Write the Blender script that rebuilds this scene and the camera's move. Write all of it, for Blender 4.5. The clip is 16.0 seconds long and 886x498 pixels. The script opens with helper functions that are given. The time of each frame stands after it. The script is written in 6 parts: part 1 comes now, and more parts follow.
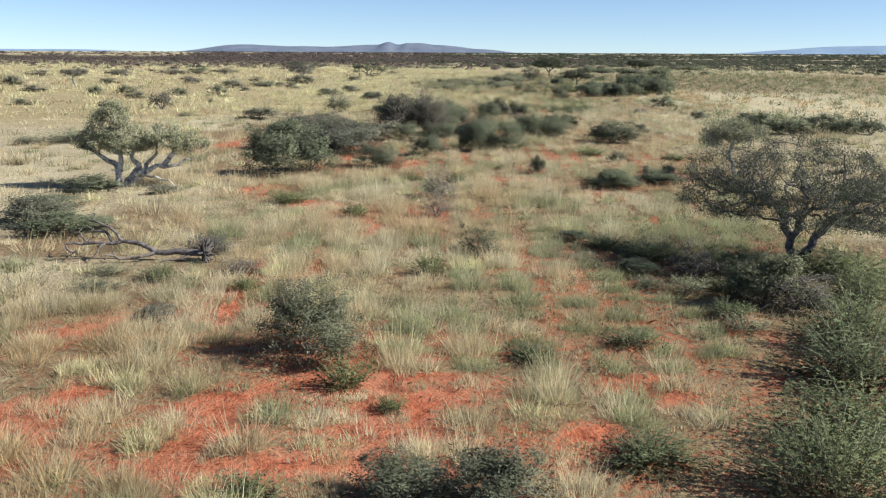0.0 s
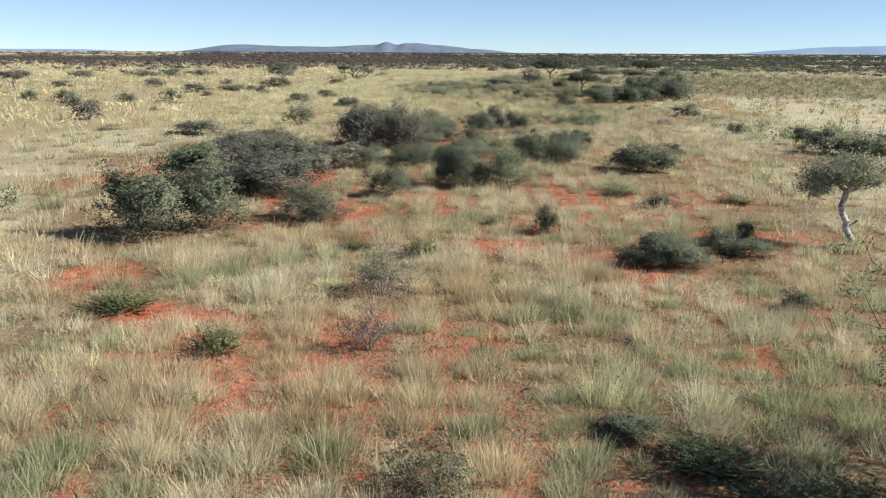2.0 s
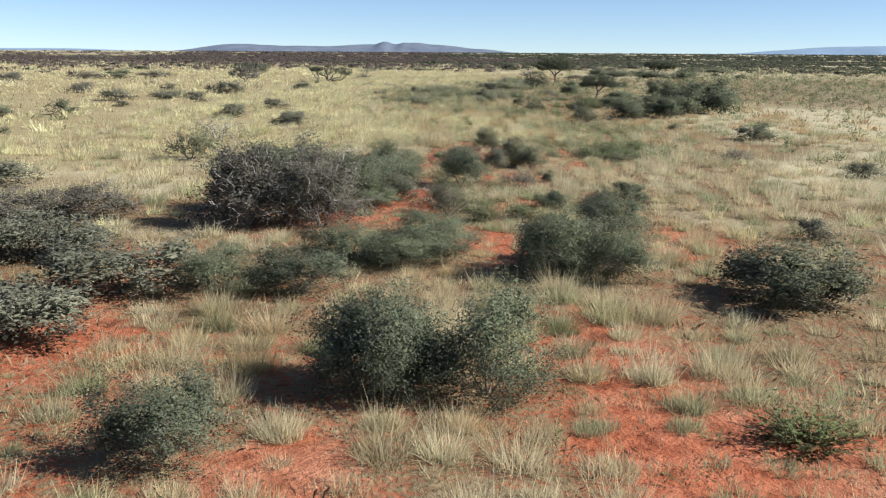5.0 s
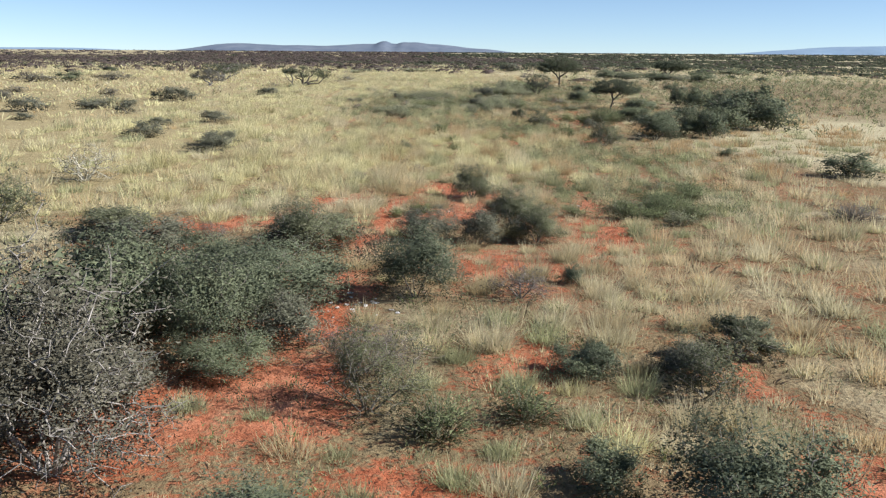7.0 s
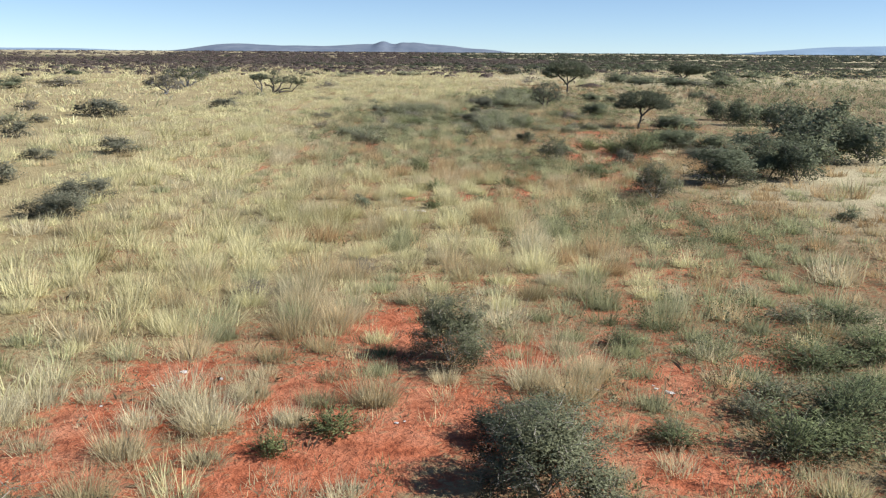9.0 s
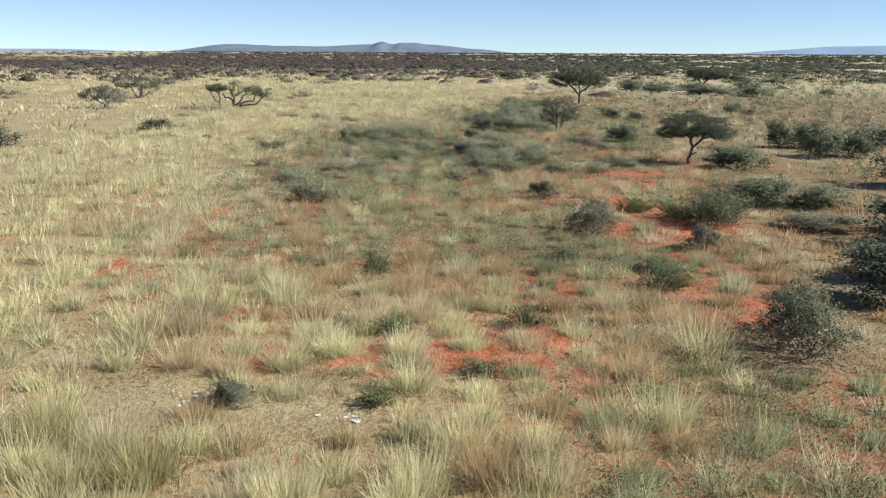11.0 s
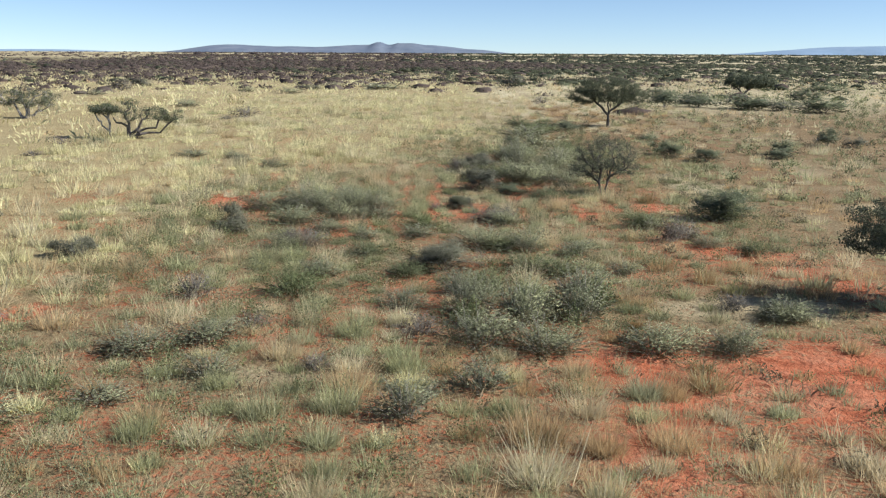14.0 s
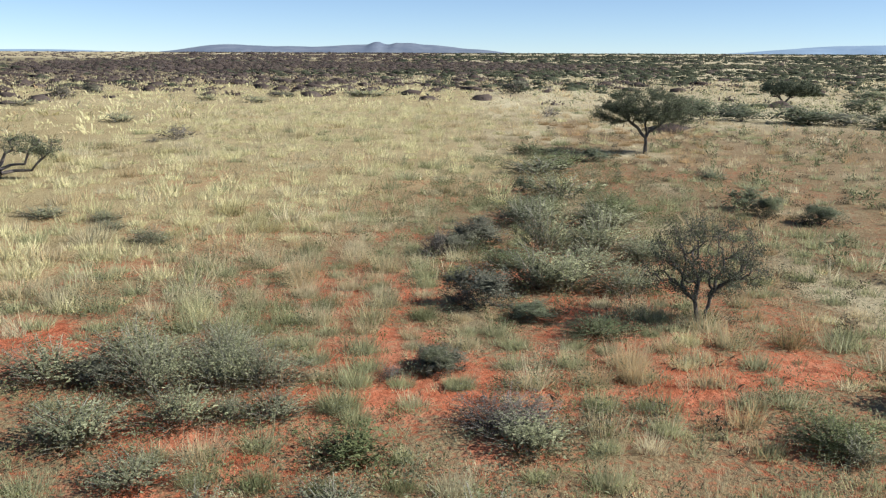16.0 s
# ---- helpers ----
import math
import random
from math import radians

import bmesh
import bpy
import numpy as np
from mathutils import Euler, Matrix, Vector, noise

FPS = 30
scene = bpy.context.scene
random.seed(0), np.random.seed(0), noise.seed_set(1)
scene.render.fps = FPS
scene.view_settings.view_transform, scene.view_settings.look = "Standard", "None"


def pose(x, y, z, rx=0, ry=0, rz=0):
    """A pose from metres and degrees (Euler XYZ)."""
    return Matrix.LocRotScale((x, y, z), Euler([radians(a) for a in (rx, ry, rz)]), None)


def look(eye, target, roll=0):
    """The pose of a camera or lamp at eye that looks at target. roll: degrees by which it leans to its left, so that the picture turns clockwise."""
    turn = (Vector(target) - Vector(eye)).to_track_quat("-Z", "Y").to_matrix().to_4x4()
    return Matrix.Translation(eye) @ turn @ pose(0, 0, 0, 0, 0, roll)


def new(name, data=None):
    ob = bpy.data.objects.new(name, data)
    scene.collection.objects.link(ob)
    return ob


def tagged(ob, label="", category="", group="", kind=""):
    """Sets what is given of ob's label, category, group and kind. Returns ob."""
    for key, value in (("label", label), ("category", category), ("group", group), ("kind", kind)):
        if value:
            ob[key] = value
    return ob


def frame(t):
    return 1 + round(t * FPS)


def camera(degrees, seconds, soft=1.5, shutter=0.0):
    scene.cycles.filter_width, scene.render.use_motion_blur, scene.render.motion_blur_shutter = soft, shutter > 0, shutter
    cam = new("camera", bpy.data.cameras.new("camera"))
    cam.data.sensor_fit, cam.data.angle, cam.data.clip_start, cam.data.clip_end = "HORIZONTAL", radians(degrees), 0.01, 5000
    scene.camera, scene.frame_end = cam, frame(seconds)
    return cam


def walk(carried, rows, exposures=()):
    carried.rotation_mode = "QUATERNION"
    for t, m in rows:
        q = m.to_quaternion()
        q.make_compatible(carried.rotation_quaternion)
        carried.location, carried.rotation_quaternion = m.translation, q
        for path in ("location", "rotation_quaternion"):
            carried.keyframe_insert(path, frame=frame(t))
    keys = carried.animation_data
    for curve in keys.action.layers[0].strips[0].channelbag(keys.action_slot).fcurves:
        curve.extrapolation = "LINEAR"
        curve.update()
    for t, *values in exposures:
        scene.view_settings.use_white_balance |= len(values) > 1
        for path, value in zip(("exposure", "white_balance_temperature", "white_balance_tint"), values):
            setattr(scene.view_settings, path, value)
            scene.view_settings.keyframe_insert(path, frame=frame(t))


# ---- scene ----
cam = camera(51.3, 16.0, soft=1.2)
METRES, EYE, TILT, LEAN, TURN = 125.0, 5.0, 0.0, 0.0, 0.0
ROWS = [
    (0.0, 0.0, 0.0, 0.0, 0.12, -12.22, -0.56),
    (0.5, 0.0015, 0.0256, -0.0, 0.1, -12.23, -0.56),
    (1.0, 0.0034, 0.0521, -0.0, 0.07, -12.22, -0.54),
    (1.5, 0.0057, 0.0784, -0.0001, 0.06, -12.22, -0.58),
    (2.0, 0.0081, 0.1049, -0.0006, 0.04, -12.21, -0.59),
    (2.5, 0.0099, 0.1316, -0.0013, 0.07, -12.22, -0.59),
    (3.0, 0.0117, 0.1589, -0.0019, 0.04, -12.21, -0.61),
    (3.5, 0.0132, 0.1868, -0.0019, 0.02, -12.22, -0.63),
    (4.0, 0.0148, 0.2156, -0.0017, 0.0, -12.22, -0.63),
    (6.5, 0.028, 0.3669, -0.0014, -0.03, -12.25, -0.69),
    (7.0, 0.0295, 0.3979, -0.0014, -0.03, -12.25, -0.71),
    (7.5, 0.0309, 0.4293, -0.0012, -0.05, -12.25, -0.71),
    (8.0, 0.0326, 0.4606, -0.0006, -0.05, -12.25, -0.69),
    (8.5, 0.0343, 0.4918, -0.0002, -0.06, -12.25, -0.69),
    (9.0, 0.0362, 0.523, 0.0007, -0.07, -12.24, -0.69),
    (11.5, 0.0436, 0.6847, 0.0053, -0.16, -12.23, -0.57),
    (12.0, 0.0453, 0.7182, 0.0058, -0.19, -12.22, -0.57),
    (12.5, 0.047, 0.7519, 0.0061, -0.19, -12.23, -0.56),
    (13.0, 0.0486, 0.7859, 0.0065, -0.22, -12.22, -0.59),
    (13.5, 0.0502, 0.8203, 0.0069, -0.24, -12.22, -0.59),
    (14.0, 0.0518, 0.8552, 0.0074, -0.27, -12.21, -0.59),
    (14.5, 0.0533, 0.8903, 0.0078, -0.28, -12.21, -0.57),
    (15.0, 0.0549, 0.926, 0.0083, -0.31, -12.22, -0.55),
    (15.5, 0.0566, 0.9618, 0.0087, -0.31, -12.23, -0.54),
    (16.0, 0.0581, 0.998, 0.0092, -0.35, -12.23, -0.54),
]
walk(cam, [(t, pose(0, 0, EYE, TILT, LEAN, TURN) @ pose(METRES * x, METRES * y, METRES * z, 90 + pitch, roll, yaw)) for t, x, y, z, yaw, pitch, roll in ROWS], exposures=((0.0, 0.66, 6200, 10), (16.0, 0.66, 6200, 10)))

# ---------------------------------------------------------------- light
SUN_EL, SUN_AZ = 36.0, 99.0          # height of the sun, and its bearing clockwise from the way ahead
world = bpy.data.worlds.new("sky")
scene.world = world
world.use_nodes = True
wn = world.node_tree.nodes
sky = wn.new("ShaderNodeTexSky")
sky.sky_type, sky.sun_disc = "NISHITA", False
sky.sun_elevation, sky.sun_rotation = radians(SUN_EL), radians(SUN_AZ)
sky.altitude, sky.air_density, sky.dust_density, sky.ozone_density = 2000, 0.75, 0.3, 3.0
wn["Background"].inputs[1].default_value = 0.085
tint = wn.new("ShaderNodeMix")
tint.data_type, tint.blend_type = "RGBA", "MULTIPLY"
tint.inputs[0].default_value, tint.inputs[7].default_value = 1.0, (1.08, 1.03, 0.98, 1)      # a deep clear winter sky
way, lift = wn.new("ShaderNodeTexCoord"), wn.new("ShaderNodeVectorMath")      # the dry air has little glow along the horizon
lift.operation, lift.inputs[1].default_value = "ADD", (0, 0, 0.022)
world.node_tree.links.new(way.outputs["Generated"], lift.inputs[0])
world.node_tree.links.new(lift.outputs[0], sky.inputs["Vector"])
world.node_tree.links.new(sky.outputs[0], tint.inputs[6])
world.node_tree.links.new(tint.outputs[2], wn["Background"].inputs[0])

sun_dir = Vector((math.sin(radians(SUN_AZ)) * math.cos(radians(SUN_EL)), math.cos(radians(SUN_AZ)) * math.cos(radians(SUN_EL)), math.sin(radians(SUN_EL))))
lamp = bpy.data.lights.new("sun", "SUN")
lamp.energy, lamp.angle, lamp.color = 5.0, radians(0.53), (1.0, 0.945, 0.88)
sun = new("sun", lamp)
sun.matrix_world = look(sun_dir * 200, (0, 0, 0))

# ---------------------------------------------------------------- noise and fields of the plain


def vnoise(x, y, size, seed=0):
    """Smooth value noise from 0 to 1 with cells of that many metres."""
    x, y = np.asarray(x, float) / size + 37.2 * seed, np.asarray(y, float) / size - 11.7 * seed
    ix, iy = np.floor(x), np.floor(y)
    fx, fy = x - ix, y - iy
    fx, fy = fx * fx * (3 - 2 * fx), fy * fy * (3 - 2 * fy)

    def h(a, b):
        v = np.sin(a * 127.1 + b * 311.7 + seed * 17.3) * 43758.5453
        return v - np.floor(v)
    low = h(ix, iy) * (1 - fx) + h(ix + 1, iy) * fx
    high = h(ix, iy + 1) * (1 - fx) + h(ix + 1, iy + 1) * fx
    return low * (1 - fy) + high * fy


def ramp(v, a, b):
    v = np.clip((np.asarray(v, float) - a) / (b - a), 0, 1)
    return v * v * (3 - 2 * v)


# bare red sand and green growth: middle x, y and half widths, in metres
BARE_A = [(-5.8, 12.5, 0.6, 1.0), (-3.2, 12.0, 0.7, 1.0), (-1.8, 10.8, 0.8, 0.7), (-0.8, 13.5, 1.2, 1.1), (-0.4, 12.0, 0.6, 0.9), (3.0, 13.6, 0.9, 0.6), (2.3, 11.5, 0.4, 0.6), (4.2, 12.8, 0.3, 0.4), (6.1, 16.5, 0.4, 0.7), (-4.2, 18.2, 0.4, 1.3), (-1.5, 41.1, 0.6, 2.1), (-6.4, 15.9, 0.6, 0.5), (-3.5, 21.8, 0.4, 1.2), (-6.2, 33.2, 0.5, 1.9), (-3.5, 29.5, 1.0, 0.7), (-1.4, 26.6, 0.3, 0.8)]
BARE_B = [(-2.7, 27.0, 0.6, 0.4), (-2.1, 41.8, 0.5, 1.7), (-0.5, 30.3, 0.3, 0.5), (2.5, 36.8, 1.0, 1.1), (5.9, 43.5, 1.7, 3.7), (-4.9, 42.6, 0.4, 2.7), (-11.5, 48.5, 1.0, 4.6), (-3.7, 49.3, 0.8, 2.1), (6.8, 28.0, 0.3, 0.7), (6.2, 33.3, 0.4, 0.6), (1.2, 26.5, 0.2, 0.4), (1.9, 28.3, 0.2, 0.6), (-1.6, 41.9, 0.8, 1.2), (-1.3, 37.2, 0.7, 0.8), (-4.1, 48.6, 1.4, 3.1), (0.7, 41.9, 1.0, 0.9)]
BARE_C = [(1.0, 44.5, 0.7, 1.3), (4.7, 39.8, 1.1, 1.3), (7.1, 45.3, 1.5, 0.7), (6.6, 41.6, 0.8, 0.8), (2.9, 37.3, 0.5, 0.6), (2.0, 36.7, 0.6, 0.4), (4.6, 43.0, 0.5, 1.1), (4.7, 49.1, 0.3, 1.6), (-3.7, 44.1, 0.8, 0.5), (1.8, 66.6, 0.6, 1.4), (3.6, 58.1, 0.5, 2.2), (4.8, 63.8, 0.8, 1.5), (8.3, 73.8, 1.1, 1.5), (9.1, 59.5, 0.8, 1.0), (8.4, 56.9, 0.8, 0.7), (1.6, 62.1, 0.7, 1.3)]
BARE_D = [(-0.1, 60.7, 0.6, 1.1), (2.1, 74.1, 1.0, 3.1), (4.3, 69.7, 0.6, 1.5), (8.8, 62.2, 0.4, 1.1), (5.2, 69.6, 1.1, 1.1), (1.7, 68.9, 0.5, 1.4), (7.9, 73.1, 1.3, 1.8), (1.6, 74.2, 0.6, 2.5), (-2.7, 72.1, 0.5, 1.2), (-3.2, 75.1, 1.4, 1.4), (2.6, 75.3, 0.6, 2.5), (4.9, 77.7, 0.3, 0.8), (3.6, 81.5, 0.8, 1.8), (6.1, 67.4, 0.2, 0.2), (-0.4, 76.5, 0.7, 1.4), (2.5, 78.5, 0.8, 1.4)]
BARE_E = [(3.5, 76.2, 0.6, 1.0), (6.1, 80.2, 0.6, 0.4), (4.5, 78.0, 0.7, 0.7), (6.9, 76.3, 0.3, 1.0), (8.4, 78.8, 0.6, 0.7), (7.5, 75.6, 0.4, 0.3), (0.4, 79.1, 0.4, 0.8), (9.6, 80.2, 0.3, 0.3), (6.4, 98.3, 0.9, 0.9), (11.4, 110.8, 0.5, 3.9), (13.6, 112.0, 2.3, 2.7), (6.4, 102.2, 0.4, 1.5), (2.5, 97.3, 0.4, 0.4), (4.4, 97.0, 0.2, 0.5), (12.2, 101.1, 0.4, 1.6), (9.5, 96.9, 0.2, 0.3)]
BARE_F = [(-3.8, 105.2, 0.4, 0.7), (7.6, 100.0, 0.4, 0.8), (9.8, 119.6, 1.0, 1.7), (10.8, 123.7, 1.2, 2.0), (14.3, 123.1, 2.4, 2.8), (11.2, 116.0, 2.1, 2.0), (4.9, 116.6, 0.9, 1.3), (8.1, 117.0, 0.3, 0.6), (7.4, 114.9, 0.4, 0.6), (-1.9, 120.2, 0.6, 0.7), (-2.9, 126.9, 0.4, 1.6), (8.5, 114.3, 0.4, 0.4), (6.7, 142.2, 1.6, 1.7), (2.7, 138.8, 0.5, 0.7), (3.8, 137.3, 0.4, 0.5), (8.7, 138.0, 0.7, 0.8)]
BARE_G = [(8.7, 149.6, 0.6, 0.7), (6.9, 148.1, 0.8, 1.4), (11.5, 141.0, 1.3, 0.9), (-3.3, 148.3, 0.9, 0.9), (-0.5, 143.1, 1.3, 1.5), (12.3, 142.7, 0.3, 0.5), (10.4, 146.0, 0.5, 0.7), (7.0, 144.2, 0.6, 1.0), (12.4, 142.0, 1.4, 0.9), (14.6, 142.4, 1.1, 0.8), (8.4, 138.2, 0.7, 0.5), (5.9, 143.1, 0.7, 0.6), (3.2, 137.0, 0.6, 0.5), (2.4, 138.8, 0.4, 0.5), (-1.3, 144.1, 0.9, 0.6), (16.4, 131.2, 1.0, 1.4), (15.2, 134.2, 1.2, 0.9)]
BARE = BARE_A + BARE_B + BARE_C + BARE_D + BARE_E + BARE_F + BARE_G
GREEN_A = [(7.6, 22.0, 3.3, 4.8), (5.4, 11.7, 0.6, 1.9), (26.3, 66.6, 5.7, 9.2), (58.2, 164.7, 21.5, 67.2), (3.2, 16.6, 2.2, 2.6), (10.7, 79.8, 2.1, 4.1), (10.9, 92.2, 3.3, 4.5), (9.8, 80.0, 2.2, 4.7), (5.0, 133.0, 7.0, 9.5), (19.5, 120.1, 2.9, 5.2), (0.8, 120.3, 3.4, 5.2), (8.6, 127.6, 2.6, 4.8), (9.8, 155.7, 3.4, 15.1), (31.5, 146.2, 3.5, 14.9)]
GREEN_B = [(0.3, 139.4, 5.9, 7.7), (1.5, 117.4, 1.8, 3.0), (1.9, 106.2, 2.2, 1.1), (8.2, 128.3, 3.0, 5.4), (0.2, 138.4, 4.1, 8.6), (12.5, 166.6, 1.9, 21.5), (3.0, 141.5, 1.9, 4.9), (6.9, 137.5, 1.4, 0.9), (12.9, 166.9, 2.9, 17.9), (15.9, 161.3, 3.4, 6.0), (0.6, 140.1, 1.0, 3.6)]
GREEN_C = [(8.6, 108.5, 2.6, 5.0), (3.0, 63.0, 2.0, 3.5), (7.5, 129.0, 3.4, 4.5), (11.5, 150.5, 2.6, 5.5), (12.4, 160.5, 2.8, 7.0), (13.6, 176.0, 2.4, 7.0), (17.5, 137.0, 2.6, 5.0), (14.5, 139.0, 1.6, 2.0), (2.2, 140.5, 3.2, 4.5), (11.0, 79.6, 2.4, 3.8), (19.5, 151.0, 3.0, 8.0), (25.5, 165.0, 4.0, 8.0)]
GREEN = GREEN_A + GREEN_B + GREEN_C


def patches(x, y, spots, grow=1.0):
    x, y = np.asarray(x, float), np.asarray(y, float)
    wx = x + (vnoise(x, y, 1.3, 3) - 0.5) * 1.7 + (vnoise(x, y, 0.45, 4) - 0.5) * 0.8
    wy = y + (vnoise(x, y, 1.7, 5) - 0.5) * 1.8 + (vnoise(x, y, 0.5, 7) - 0.5) * 0.8
    best = np.zeros_like(x)
    for cx, cy, rx, ry in spots:
        q = ((wx - cx) / (rx * grow + 0.15)) ** 2 + ((wy - cy) / (ry * grow + 0.15)) ** 2
        best = np.maximum(best, np.exp(-q ** 1.15))
    return best


def cell_hash(a, c, seed):
    v = np.sin(a * 127.1 + c * 311.7 + seed * 17.3) * 43758.5453
    return v - np.floor(v)


def farness(x, y):
    """0 along the near strip of the plain, 1 well outside it."""
    return np.maximum(ramp(np.abs(np.asarray(x, float) - 0.047 * np.asarray(y, float)) + (vnoise(x, y, 14, 13) - 0.5) * 12, 4, 19), ramp(y, 148, 190))


def russet(x, y):
    """Where short brownish grass stands thinly on the sand."""
    x, y = np.asarray(x, float), np.asarray(y, float)
    return ramp(x - 0.047 * y + (vnoise(x, y, 5, 15) - 0.5) * 5, 3.5, 8) * ramp(y + (vnoise(x, y, 6, 16) - 0.5) * 8, 112, 128) * (1 - ramp(y, 185, 225))


def tawny(x, y):
    """Where the dry grass is a warm tan."""
    x, y = np.asarray(x, float), np.asarray(y, float)
    strip = ramp(y + (vnoise(x, y, 5, 17) - 0.5) * 14, 78, 98) * (1 - ramp(y + (vnoise(x, y, 5, 18) - 0.5) * 10, 120, 132)) * ramp(x - 0.047 * y + (vnoise(x, y, 4, 19) - 0.5) * 6, -6, 0)
    return np.clip(strip + 0.6 * russet(x, y), 0, 1)


def gold(x, y):
    """Where the tall yellow grass stands."""
    x, y = np.asarray(x, float), np.asarray(y, float)
    edge = 13 - 16 * ramp(y, 96, 110) + 15 * ramp(y, 140, 178) + (vnoise(x, y, 6, 6) - 0.5) * 5
    return ramp(y + 0.8 * (6 - x) + (vnoise(x, y, 4, 12) - 0.5) * 8, 78, 95) * ramp(edge - x, -4, 5) * (0.7 + 0.3 * vnoise(x, y, 9, 8)) * (1 - 0.7 * ramp(y, 265, 330))


def belt_left(x, y):
    """1 where the far bush country is brown and dense, 0 where it is green and open."""
    return ramp(-np.asarray(x, float) + (vnoise(x, y, 120, 43) - 0.5) * 160, -90, 20)


def gz(x, y):
    """The ground's height: flat with slight swells, falling gently away far off."""
    x, y = np.asarray(x, float), np.asarray(y, float)
    far = np.maximum(0, y - 260)
    z = -(0.00275 * far - 0.0057 * x * np.clip(far / np.maximum(y, 1), 0, 1) * ramp(y, 200, 700))
    return z + (vnoise(x, y, 7, 1) - 0.5) * 0.10 + (vnoise(x, y, 1.6, 2) - 0.5) * 0.07 - 0.05


# ---------------------------------------------------------------- materials


def material(name):
    m = bpy.data.materials.new(name)
    m.use_nodes = True
    nt = m.node_tree
    return m, nt.nodes, nt.links, nt.nodes["Principled BSDF"]


def noise_node(n, l, coord, scale, detail=4.0, rough=0.6):
    t = n.new("ShaderNodeTexNoise")
    t.inputs["Scale"].default_value, t.inputs["Detail"].default_value, t.inputs["Roughness"].default_value = scale, detail, rough
    l.new(coord, t.inputs["Vector"])
    return t.outputs["Fac"]


def ramp_node(n, l, fac, *stops):
    r = n.new("ShaderNodeValToRGB")
    while len(r.color_ramp.elements) < len(stops):
        r.color_ramp.elements.new(0.5)
    for e, (p, c) in zip(r.color_ramp.elements, stops):
        e.position, e.color = p, (*c, 1)
    l.new(fac, r.inputs[0])
    return r.outputs[0]


def mix_node(n, l, fac, a, b, mode="MIX"):
    x = n.new("ShaderNodeMix")
    x.data_type, x.blend_type = "RGBA", mode
    for socket, value in ((0, fac), (6, a), (7, b)):
        if isinstance(value, (int, float)):
            x.inputs[socket].default_value = value
        elif isinstance(value, tuple):
            x.inputs[socket].default_value = (*value, 1)
        else:
            l.new(value, x.inputs[socket])
    return x.outputs[2]


def math_node(n, l, op, a, b):
    x = n.new("ShaderNodeMath")
    x.operation = op
    for i, value in enumerate((a, b)):
        if isinstance(value, (int, float)):
            x.inputs[i].default_value = value
        else:
            l.new(value, x.inputs[i])
    return x.outputs[0]


